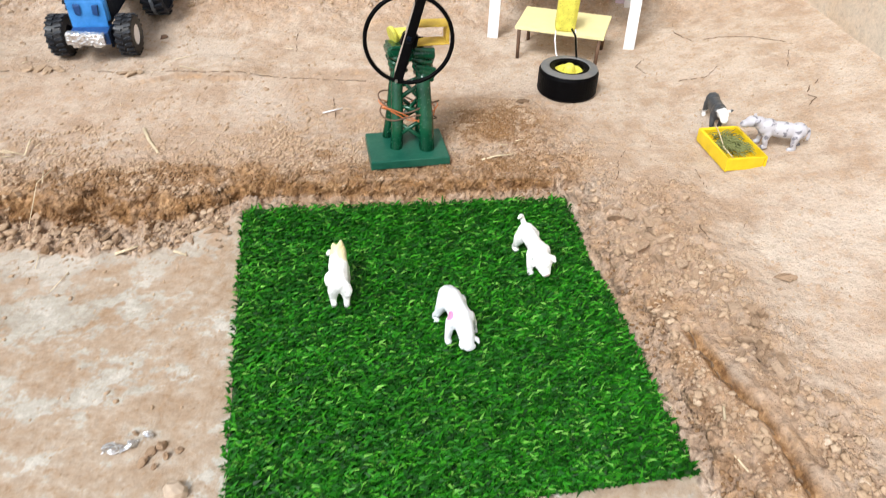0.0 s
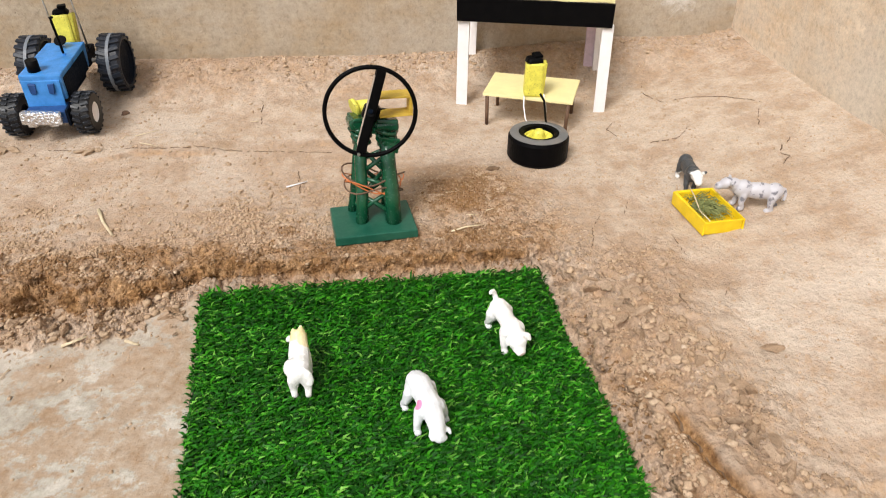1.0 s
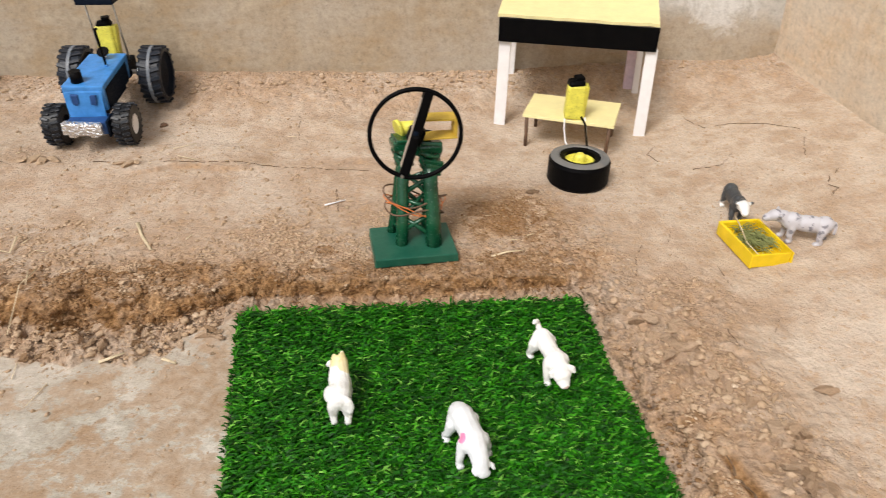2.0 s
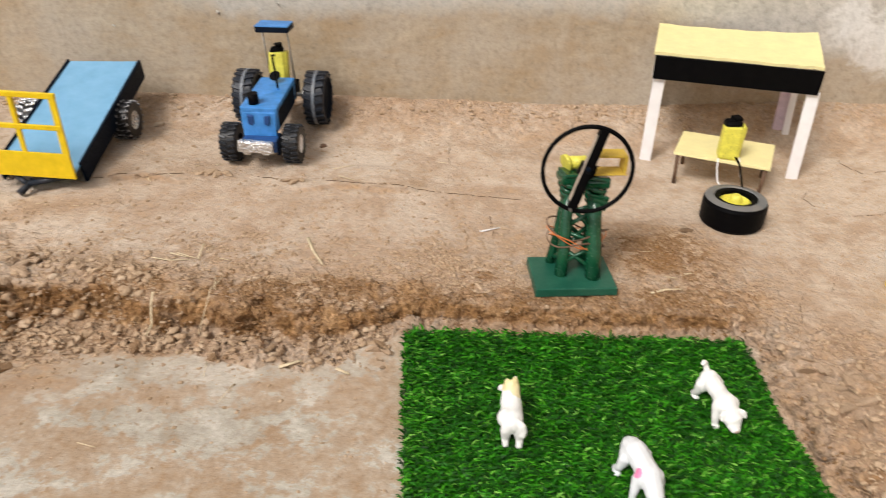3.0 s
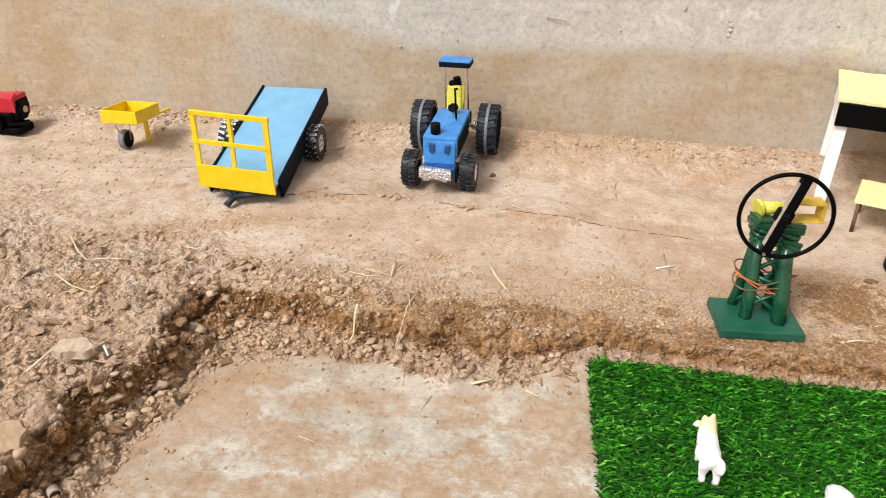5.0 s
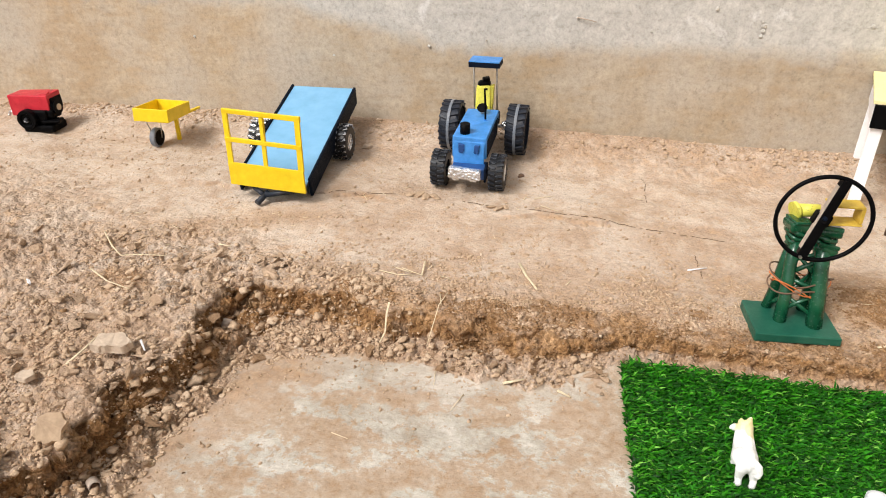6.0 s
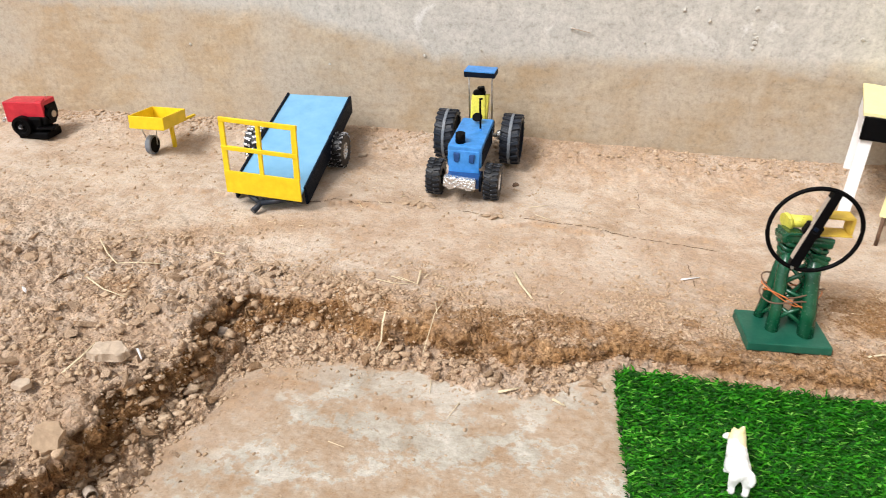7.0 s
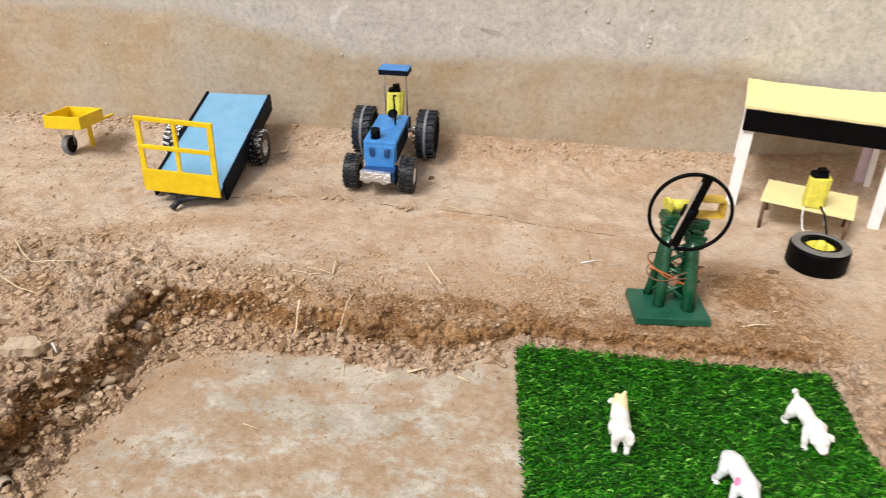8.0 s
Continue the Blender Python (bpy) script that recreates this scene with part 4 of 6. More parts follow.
# ---- feeding trough ----
def build_trough():
    t = thing("feeding_trough", set_on_ground(0.4848, 0.0450, -85), "yellow painted card trough holding cut grass", "trough")
    L, W, H, T = 0.063, 0.0430, 0.0138, 0.0024
    part("base", box((L - 0.001, W - 0.001, T), (0, 0, T / 2 + 0.0005), bevel=0.0004), M_YELLOW, t)
    for s in (-1, 1):
        part("long_side", box((L, T, H), (0, s * (W / 2 - T / 2), H / 2 + 0.0006), bevel=0.0006, wob=0.0007), M_YELLOW, t)
        part("end", box((T, W - 2 * T - 0.0004, H * 0.97), (s * (L / 2 - T / 2), 0, H / 2 + 0.0006), bevel=0.0006, wob=0.0007), M_YELLOW, t)
    bm = bmesh.new()

    def held(p):
        return Vector((max(-0.028, min(0.028, p.x)), max(-0.0165, min(0.0165, p.y)), p.z))
    for _ in range(190):
        p = held(Vector((random.gauss(-0.010, 0.010), random.gauss(0.000, 0.0070), 0.0055)))
        a, L2 = random.gauss(0.4, 0.9), random.uniform(0.010, 0.024)
        d = Vector((math.cos(a), math.sin(a), random.uniform(0.1, 0.6)))
        q = held(p + d * L2 * 0.5 + Vector((0, 0, 0.003)))
        add_tube(bm, [p, q, held(q + Vector((d.x, d.y, -0.15)) * L2 * 0.4)], [0.0005, 0.0005, 0.0002], 4)
    hay = part("cut_grass", bm, M_HAY)
    hay.matrix_basis = t.matrix_basis.copy()
    tagged(hay, "cut green grass heaped in the yellow trough", "fodder", kind="stuff")
    st = part("straw", tube([hay.matrix_basis @ Vector(p) for p in ((-0.034, -0.004, 0.018), (-0.018, -0.006, 0.015), (0.006, -0.012, 0.012), (0.024, -0.010, 0.010))], 0.0006, 6), M_STRAW)
    tagged(st, "pale dry straw lying across the yellow trough", "straw", "straws")


build_trough()


# ---- green hand-cranked machine ----
def build_machine():
    x0, y0 = 0.1585, 0.0745
    t = thing("chaff_cutter", set_on_ground(x0, y0, 6), "dark green model chaff cutter with a black flywheel", "machine")
    inv = t.matrix_basis.inverted()

    def w(x, y, z):
        """A place in the yard, in the machine's own axes."""
        return inv @ Vector((x, y, z))
    part("base_plate", box((0.0775, 0.0575, 0.0095), (-0.0034, -0.0102, 0.0050), bevel=0.0012, wob=0.0006), M_PLATE, t)
    feet = {"a": w(0.146, 0.058, 0.019), "b": w(0.137, 0.082, 0.019), "c": w(0.1765, 0.056, 0.019), "d": w(0.171, 0.084, 0.019)}
    headL, headR = w(0.1545, 0.090, 0.104), w(0.1775, 0.085, 0.102)
    for post, (f1, f2, head, r1, r2) in enumerate(((feet["a"], feet["b"], headL, 0.0060, 0.0050), (feet["c"], feet["d"], headR, 0.0074, 0.0055))):
        for f, r, dy in ((f1, r1, -0.004), (f2, r2, 0.004)):
            leg = part("post", tube([f + Vector((0, 0, -0.002)), f.lerp(head, 0.3) + Vector((0.0006, 0, 0)), f.lerp(head, 0.65) + Vector((-0.0005, 0, 0)), head + Vector((0, dy, -0.006))], [r * 1.05, r, r, r * 0.95], 12), M_GREEN, t)
            for k in range(3):
                a = k * 2.1 + f.x * 90
                part("weld", box((0.0042, 0.0042, 0.0036), f + Vector((r * 1.1 * math.cos(a), r * 1.1 * math.sin(a), -0.0012)), (20, 10, k * 40), bevel=0.0012), M_GREEN, leg)
        cap = part("post_head", box((0.0215 if post else 0.0225, 0.022, 0.0085), head + Vector((0, 0, 0.0062)), (-8, 0, -4 if post else 6), bevel=0.0026, wob=0.0012), M_GREEN, t)
        part("cap_lip", box((0.0190, 0.0235, 0.0034), head + Vector((0.0006, 0, 0.0112)), (-9, 2, -4 if post else 6), bevel=0.0012, wob=0.0010), M_GREEN, cap)
        for k, dz in enumerate((0.0008, -0.0032, -0.0075, -0.0120)):
            wide = 0.0098 - 0.0011 * k
            part("binding", tube([head + Vector((math.cos(a) * wide * (1 + 0.07 * math.sin(3 * a + k)), math.sin(a) * wide * 1.05, dz + 0.0018 * math.sin(2 * a + k * 1.7))) for a in np.linspace(0, math.tau, 20, False)], [0.0024 + 0.0006 * math.sin(j * 1.9 + k) for j in range(20)], 8, True), M_GREEN, t)
    part("cross_beam", box((0.030, 0.010, 0.0080), (headL + headR) / 2 + Vector((0, 0.002, 0.0005)), (-6, 1, -14), bevel=0.0022, wob=0.001), M_GREEN, t)
    # a painted rag tied round the thicker post, its end hanging out
    rag = bmesh.new()
    for k in range(4):
        add_box(rag, (0.020 - 0.003 * k, 0.0045, 0.0042), headR + Vector((0.0020 + 0.0008 * k, -0.0098, -0.0055 - 0.0036 * k)), (6, 14 + 5 * k, 4), bevel=0.0014, wob=0.0008)
    part("rag", rag, M_GREEN, t, "painted rag bound round the post")
    for f, g, u, v in (("a", "c", 0.16, 0.36), ("c", "a", 0.10, 0.32), ("a", "c", 0.55, 0.75), ("c", "a", 0.52, 0.80), ("b", "d", 0.15, 0.40), ("b", "a", 0.06, 0.30), ("d", "c", 0.2, 0.45), ("c", "a", 0.40, 0.50), ("a", "d", 0.30, 0.55), ("b", "c", 0.62, 0.82), ("d", "b", 0.28, 0.60)):
        tops = {"a": headL, "b": headL, "c": headR, "d": headR}
        part("brace", rod(feet[f].lerp(tops[f], u), feet[g].lerp(tops[g], v), 0.0025, 0.0019, 8), M_GREEN, t)
    mid = (feet["a"] + feet["b"] + feet["c"] + feet["d"]) / 4
    top = (headL + headR) / 2
    for u, n, mt in ((0.40, 0, M_COPPER), (0.43, 1, M_COPPER), (0.50, 2, M_BROWN), (0.37, 3, M_BROWN)):
        c = mid.lerp(top, u)
        pts = [c + Vector((0.0262 * math.cos(a) * (1 + 0.14 * math.sin(2 * a + n)), 0.016 * math.sin(a), 0.006 * math.sin(a * 2 + n * 1.3) - 0.004 * math.cos(a))) for a in np.linspace(0, math.tau, 30, False)]
        part("wire_loop", tube(pts, 0.0006 if n < 2 else 0.0008, 6, True), mt, t, "orange wire wound round the posts" if n < 2 else "")
    # flywheel: a thin round rim with one broad bar across it, leaning back
    wheel = part("flywheel", tube([Vector((0.0397 * math.cos(a), 0, 0.0397 * math.sin(a))) for a in np.linspace(0, math.tau, 72, False)], 0.0020, 10, True), M_BLACK, t, "black flywheel rim")
    wheel.matrix_basis = Matrix.Translation(w(0.1655, 0.060, 0.1312)) @ pose(0, 0, 0, -5, 0, -4)
    part("crank_bar", box((0.0086, 0.0095, 0.077), (0.0008, 0.0022, 0), (0, 17, 0), bevel=0.0008, wob=0.0005), M_BLACK, wheel)
    part("hub_block", box((0.0150, 0.0110, 0.0130), (0.0010, 0.0085, -0.0030), (0, 17, 0), bevel=0.0020, wob=0.0010), M_BLACK, wheel)
    part("bar_edge", box((0.0009, 0.0066, 0.064), (-0.0037, 0.0024, 0.0013), (0, 17, 0), bevel=0.0003), M_STONE, wheel, "grey worn edge of the bar")
    part("rim_bolt", rod((-0.0125, -0.0048, -0.0368), (-0.0125, -0.0020, -0.0368), 0.0015, 0.0013, 8), M_WIRE, wheel)
    part("axle", rod((0, -0.003, 0), (0.0, 0.026, -0.016), 0.0030, 0.0030, 12), M_BLACK, wheel)
    part("bolt_head", box((0.004, 0.003, 0.0035), (0, -0.0034, 0.002), (0, 30, 0), bevel=0.0008), M_NAVY, wheel)
    # feed chute: a small open box of yellow card, and the roller on the other side
    c = w(0.1875, 0.083, 0.1195)
    chute = part("feed_chute", box((0.030, 0.017, 0.0018), c, bevel=0.0004, wob=0.0003), M_OCHRE, t, "yellow card feed chute")
    part("chute_top", box((0.030, 0.017, 0.0018), c + Vector((0, 0.002, 0.0165)), bevel=0.0004, wob=0.0004), M_OCHRE, chute)
    part("chute_end", box((0.0030, 0.016, 0.0146), c + Vector((0.0138, 0.001, 0.0083)), bevel=0.0004), M_OCHRE, chute)
    roller = part("roller", rod(w(0.152, 0.100, 0.121), w(0.172, 0.098, 0.122), 0.0062, 0.0062, 20), M_LIME, t, "lime yellow roller")
    part("roller_end", rod(w(0.1495, 0.0985, 0.1205), w(0.1530, 0.1000, 0.1212), 0.0088, 0.0084, 24), M_LIME, roller)
    part("bracket", box((0.012, 0.004, 0.014), w(0.174, 0.090, 0.115), (0, 12, 0), bevel=0.0008), M_BLACK, t)


build_machine()


# ---- shed, bench, operator and wheel ----
def build_shed():
    x0, y0 = 0.382, 0.402
    t = thing("model_shed", Matrix.Translation((x0, y0, 0.020 - 0.055 * x0)) @ pose(0, 0, 0, 0, SLOPE, 0) @ pose(0, 0, 0, 0, 0, -14.3), "open model shed with yellow roof and white legs", "shed")
    W, D, H = 0.186, 0.130, 0.1110
    for sx in (-1, 1):
        for sy in (-1, 1):
            lx, ly = sx * (W / 2 - 0.0080) + ((0.0095 if sy < 0 else -0.002) if sx > 0 else 0), sy * (D / 2 - 0.006)
            p = t.matrix_basis @ Vector((lx, ly, 0))
            gz = ground_z(p.x, p.y) - p.z
            m = M_LILAC if (sx > 0 and sy > 0) else M_WHITE
            part("leg", box((0.0145, 0.0055, H - gz + 0.004), (lx, ly, (H + gz) / 2), (0, -1.6 if sx > 0 else 0.5, 0), bevel=0.0006, wob=0.0006), m, t, "" if m is M_WHITE else "faded lilac leg")
    part("leg_board", box((0.0075, 0.0045, H - 0.004), (W / 2 - 0.0005, D / 2 - 0.012, H / 2 + 0.001), (0, -2.2, 4), bevel=0.0006, wob=0.0008), M_WHITE, t)
    roof = bmesh.new()
    n, sheets = 16, []
    for drop in (0.0, 0.0036):            # warped card, its edges cut and painted by hand
        rows = []
        for a in range(n + 1):
            v = a / n                     # from the front edge to the back
            rows.append([])
            for c in range(n + 1):
                u = c / n
                lo, hi = -W / 2 - 0.003 - 0.001 * v, W / 2 + 0.004 + 0.006 * v
                rag = noise.noise(Vector((u * 9 + 3, v * 3, 1.7)))
                fine = noise.noise(Vector((u * 41, 5.0, 0.3)))
                x = lo + (hi - lo) * u + (0.0010 * noise.noise(Vector((v * 13, 2.0, 9.0))) if c in (0, n) else 0)
                y = -D / 2 + 0.0030 + (D + 0.0005) * v + (0.0009 * rag + 0.0007 * fine if a in (0, n) else 0)
                rows[-1].append(roof.verts.new((x, y, H + 0.0322 + 0.0055 * v + 0.0040 * u * v - 0.0032 * v * (4 * u * (1 - u)) + 0.0012 * rag - drop)))
        sheets.append(rows)
    top, low = sheets
    for a in range(n):
        for c in range(n):
            roof.faces.new((top[a][c], top[a][c + 1], top[a + 1][c + 1], top[a + 1][c]))
            roof.faces.new((low[a + 1][c], low[a + 1][c + 1], low[a][c + 1], low[a][c]))
    rim = [(0, c) for c in range(n)] + [(a, n) for a in range(n)] + [(n, n - c) for c in range(n)] + [(n - a, 0) for a in range(n)]
    for (a, c), (d, e) in zip(rim, rim[1:] + rim[:1]):
        roof.faces.new((low[a][c], low[d][e], top[d][e], top[a][c]))
    part("roof", roof, M_CREAM, t, "pale yellow card roof")
    part("front_fascia", box((W + 0.006, 0.004, 0.0285), (0.002, -D / 2 + 0.001, H + 0.0142), bevel=0.0006, wob=0.0008), M_BLACK, t, "black painted fascia")
    part("back_fascia", box((W + 0.002, 0.004, 0.024), (0, D / 2 - 0.002, H + 0.014), bevel=0.0006), M_BLACK, t)
    for s in (-1, 1):
        part("side_fascia", box((0.004, D - 0.008, 0.024), (s * (W / 2 - 0.001), 0, H + 0.0130), bevel=0.0006), M_WHITE, t)


build_shed()

BENCH = (0.3670, 0.307, 0.020 - 0.055 * 0.3670)


def build_bench():
    t = thing("bench", Matrix.Translation(BENCH) @ pose(0, 0, 0, 0, SLOPE, 0) @ pose(0, 0, 0, 0, 0, -22), "low bench with a pale yellow top on thin brown legs", "bench")
    part("seat", box((0.110, 0.077, 0.0032), (-0.0025, 0.002, 0.0405), bevel=0.0005, wob=0.0008), M_CREAM, t)
    for sx in (-1, 1):
        for sy in (-1, 1):
            part("leg", rod((sx * 0.049 - 0.0025, sy * 0.0335, -0.001), (sx * 0.050 - 0.0025, sy * 0.0335, 0.0397), 0.0023, 0.0023, 10), M_BROWN, t)
    return t


bench = build_bench()


def wrap_doll(name, m, label, height=0.042, wide=0.0125, deep=0.010):
    """A plain bundle figure: a squarish yellow body, narrower at the top, with a black cap."""
    bm = bmesh.new()
    add_box(bm, (wide * 2, deep * 2, height), (0, 0, height / 2), bevel=0.003, wob=0.0005, taper=0.9)
    add_box(bm, (0.004, deep * 1.5, height * 0.94), (wide * 0.96, 0.001, height * 0.52), (0, 3, 0), bevel=0.001, wob=0.0005)
    add_box(bm, (wide * 1.75, deep * 1.8, 0.0090), (-0.0010, 0.0005, height + 0.0015), (3, -4, 8), bevel=0.0036, wob=0.0010, taper=0.86, mat=1)
    add_box(bm, (wide * 0.9, deep * 1.2, 0.004), (0.002, 0.001, height + 0.0075), (4, -5, 20), bevel=0.0014, wob=0.0006, mat=1)
    ob = part(name, bm, [M_LIME, M_BLACK], smooth=False)
    ob.matrix_basis = m
    return tagged(ob, label, "doll", "yellow bundle dolls")


def build_operator():
    m = bench.matrix_basis @ pose(0.002, -0.0245, 0.0422, 0, 0, 14)
    wrap_doll("operator_doll", m, "plain lime yellow doll with a black cap on the bench", 0.041, 0.0118)
    wx, wy = 0.3490, 0.1985
    t = thing("toy_wheel", set_on_ground(wx, wy, 20) @ Matrix.Diagonal((1, 1, 1.09, 1)), "black toy wheel lying flat, yellow hub", "wheel")
    part("tyre", lathe([(0.0165, 0.0), (0.0325, 0.0), (0.0345, 0.003), (0.0345, 0.0235), (0.033, 0.0265), (0.0265, 0.0280), (0.0258, 0.0268), (0.0235, 0.0268), (0.0228, 0.0280), (0.0178, 0.0272), (0.0168, 0.021)], 56), M_BLACK, t)
    part("tread_wall", lathe([(0.0230, 0.0279), (0.0328, 0.0268), (0.0325, 0.0274), (0.0265, 0.0287), (0.0240, 0.0287)], 56), M_SIDEWALL, t, "dusty grey sidewall")
    hub = part("hub", lathe([(0.0, 0.012), (0.0166, 0.012), (0.0166, 0.0235), (0.0150, 0.0245), (0.0138, 0.0225), (0.0080, 0.0222), (0.0062, 0.0280), (0.0040, 0.0305), (0.0, 0.0305)], 36), M_LIME, t, "lime yellow hub")
    for k in range(5):
        a = k * math.tau / 5
        part("bolt", rod((0.0108 * math.cos(a), 0.0108 * math.sin(a), 0.021), (0.0108 * math.cos(a), 0.0108 * math.sin(a), 0.0242), 0.0011, 0.0011, 8), M_LIME, hub)
    g = m.translation
    st = part("drive_stick", tube([(g.x + 0.007, g.y - 0.011, g.z + 0.004), (g.x + 0.010, g.y - 0.020, g.z - 0.002), (0.364, 0.220, 0.030), (0.359, 0.211, 0.031)], 0.0013, 8), M_BLACK)
    tagged(st, "thin black stick reaching from doll to wheel", "stick")
    for k, dx in enumerate((-0.0125, 0.0115)):
        pts = [(g.x + dx, g.y - 0.010, g.z + 0.003), (g.x + dx * 1.12, g.y - 0.015, g.z - 0.008), (g.x + dx * 1.05, g.y - 0.022, g.z - 0.022 + 0.006 * k), (g.x + dx * 0.8, g.y - 0.032, g.z - 0.026 + 0.016 * k)]
        tagged(part("string", tube(pts, 0.0009, 6), M_WHITE), "white string hanging from the doll", "string", "doll strings")


build_operator()


# ---- wheels with cleated tyres ----
def cleated_wheel(name, parent, at, radius, width, lugs, tyre_mat, rim_mat, band=None, lug_h=0.0026, cleat_mat=None, rim=0.52):
    """Axle along local x."""
    e = part(name, lathe([(radius * rim, -width / 2), (radius * 0.92, -width / 2), (radius, -width * 0.38), (radius, width * 0.38), (radius * 0.92, width / 2), (radius * rim, width / 2)], 36, "X"), tyre_mat, parent, "cleated plastic tyre")
    e.location = at
    lug = box((width * 0.46, radius * math.tau / lugs * 0.46, lug_h), (0, 0, 0), bevel=lug_h * 0.2)
    first = part("cleat", lug, cleat_mat or tyre_mat, e)
    for k in range(lugs):
        for s in (-1, 1):
            a = (k + (0.25 if s > 0 else -0.25)) * math.tau / lugs
            one = first if (k, s) == (0, -1) else new("cleat", first.data)
            one.parent = e
            one.matrix_basis = Matrix.Rotation(a, 4, "X") @ pose(s * width * 0.27, 0, radius + lug_h * 0.25, 0, 0, s * 16)
    if band:
        part("band", lathe([(radius * 0.9, -width * 0.08), (radius + lug_h * 0.8, -width * 0.07), (radius + lug_h * 0.8, width * 0.07), (radius * 0.9, width * 0.08)], 36, "X"), band, e, "smooth grey band")
    part("rim", lathe([(0.0, -width * 0.30), (radius * (rim - 0.22), -width * 0.33), (radius * (rim - 0.02), -width * 0.42), (radius * (rim - 0.005), -width * 0.46), (radius * (rim - 0.005), width * 0.46), (radius * (rim - 0.02), width * 0.42), (radius * (rim - 0.22), width * 0.33), (0.0, width * 0.30)], 24, "X"), rim_mat, e)
    return e


# ---- tractor ----
def build_tractor():
    x0, y0 = -0.2105, 0.313
    pitch = math.degrees(math.atan2(ground_z(x0, 0.43) - ground_z(x0, y0), 0.118))
    t = thing("toy_tractor", set_on_ground(x0, y0, 0) @ pose(0, 0, 0, pitch, 0, 0), "blue home-made toy tractor with cleated wheels", "tractor")
    # local: front at -y, front axle over the origin
    rf, rr, wb = 0.0245, 0.0368, 0.118
    part("chassis", box((0.022, 0.118, 0.012), (0, 0.045, 0.030), bevel=0.001, wob=0.0005), M_NAVY, t)
    hood = part("hood", box((0.045, 0.100, 0.030), (0, 0.046, 0.0592), (0, 0, 0), bevel=0.0015, wob=0.001), M_BLUE, t)
    part("hood_side", box((0.0012, 0.082, 0.024), (0.0232, 0.042, 0.056), bevel=0.0003), M_NAVY, hood, "dark blue side panel")
    part("hood_side", box((0.0012, 0.082, 0.024), (-0.0232, 0.042, 0.056), bevel=0.0003), M_NAVY, hood, "dark blue side panel")
    part("grille", box((0.042, 0.003, 0.036), (0, -0.0055, 0.050), (-6, 0, 0), bevel=0.0008, wob=0.0006), M_BLUE, t)
    for s in (-1, 1):
        part("headlamp_slot", box((0.0070, 0.0018, 0.0125), (s * 0.0105, -0.0076, 0.0585), (-6, 0, 0), bevel=0.0009, wob=0.0012), M_DEEPBLUE, t, "dark blue painted lamp patch")
    part("nose", box((0.044, 0.026, 0.016), (0.0015, -0.011, 0.030), bevel=0.0012, wob=0.0006), M_DEEPBLUE, t, "deep blue front block")
    part("nose_plate", box((0.0030, 0.022, 0.020), (0.0245, -0.0125, 0.029), (0, 0, 3), bevel=0.0006), M_NAVY, t)
    part("bumper", box((0.043, 0.0085, 0.0140), (-0.0015, -0.0285, 0.0335), (0, 2, 0), bevel=0.0022, wob=0.0016), M_CHROME, t, "bumper wrapped in crumpled foil")
    for s in (-1, 1):
        part("tow_hook", box((0.010, 0.006, 0.006), (s * 0.012 - 0.0015, -0.0285, 0.0250), bevel=0.0016, wob=0.001), M_CHROME, t)
    part("exhaust_stack", rod((-0.008, 0.008, 0.073), (-0.008, 0.008, 0.0875), 0.0068, 0.0066, 20), M_BLACK, t)
    pipe = part("gear_rod", tube([(0.0110, 0.054, 0.073), (0.0110, 0.053, 0.089), (0.0100, 0.051, 0.117), (0.0098, 0.050, 0.1205), (0.0135, 0.049, 0.1215)], 0.0015, 8), M_BLACK, t)
    part("rod_nut", box((0.004, 0.004, 0.003), (0.0110, 0.054, 0.0752), (0, 0, 20), bevel=0.001), M_BLUE, pipe)
    part("steering_wheel", lathe([(0.0, -0.0007), (0.0065, -0.0007), (0.0075, 0.0), (0.0065, 0.0007), (0.0, 0.0007)], 20), M_BLACK, t).matrix_basis = pose(0.002, 0.078, 0.083, 35, 0, 0)
    part("steering_column", rod((0.002, 0.079, 0.083), (0.002, 0.088, 0.066), 0.0015, 0.0015, 8), M_WHITE, t)
    part("front_axle", rod((-0.040, 0, rf), (0.040, 0, rf), 0.0022, 0.0022, 10), M_WIRE, t)
    part("rear_axle", rod((-0.055, wb, rr + 0.004), (0.055, wb, rr + 0.004), 0.0030, 0.0030, 10), M_WIRE, t)
    part("rear_box", box((0.036, 0.036, 0.018), (0, wb + 0.004, 0.046), bevel=0.001), M_NAVY, t)
    for s in (-1, 1):
        part("axle_nut", box((0.009, 0.011, 0.011), (s * 0.0295, wb - 0.003, rr + 0.006), (25, 0, 0), bevel=0.0018), M_CHROME, t)
        cleated_wheel("front_wheel", t, (s * 0.0395 - 0.0008, 0, rf), rf - 0.0012, 0.0200, 20, M_RUBBER, M_WHITE if s > 0 else M_NAVY, None, 0.0022, M_RIBBED)
        cleated_wheel("rear_wheel", t, (0.0475 if s > 0 else -0.0500, wb, rr), rr - 0.0021, 0.0280, 20, M_RUBBER2, M_NAVY, M_GREYBAND, 0.003, None, 0.84)
        part("canopy_post", rod((s * 0.0165, wb + 0.004, 0.050), (s * 0.0165, wb - 0.010, 0.135), 0.0011, 0.0011, 8), M_WIRE, t)
    canopy = part("canopy", box((0.0435, 0.032, 0.0075), (0.0010, wb - 0.012, 0.138), (-4, 0, 0), bevel=0.0012, wob=0.0006), M_NAVY, t)
    part("canopy_top", box((0.0430, 0.0315, 0.0014), (0.0010, wb - 0.012, 0.1425), (-4, 0, 0), bevel=0.0004), M_BLUE, canopy, "light blue canopy top")
    m = t.matrix_basis
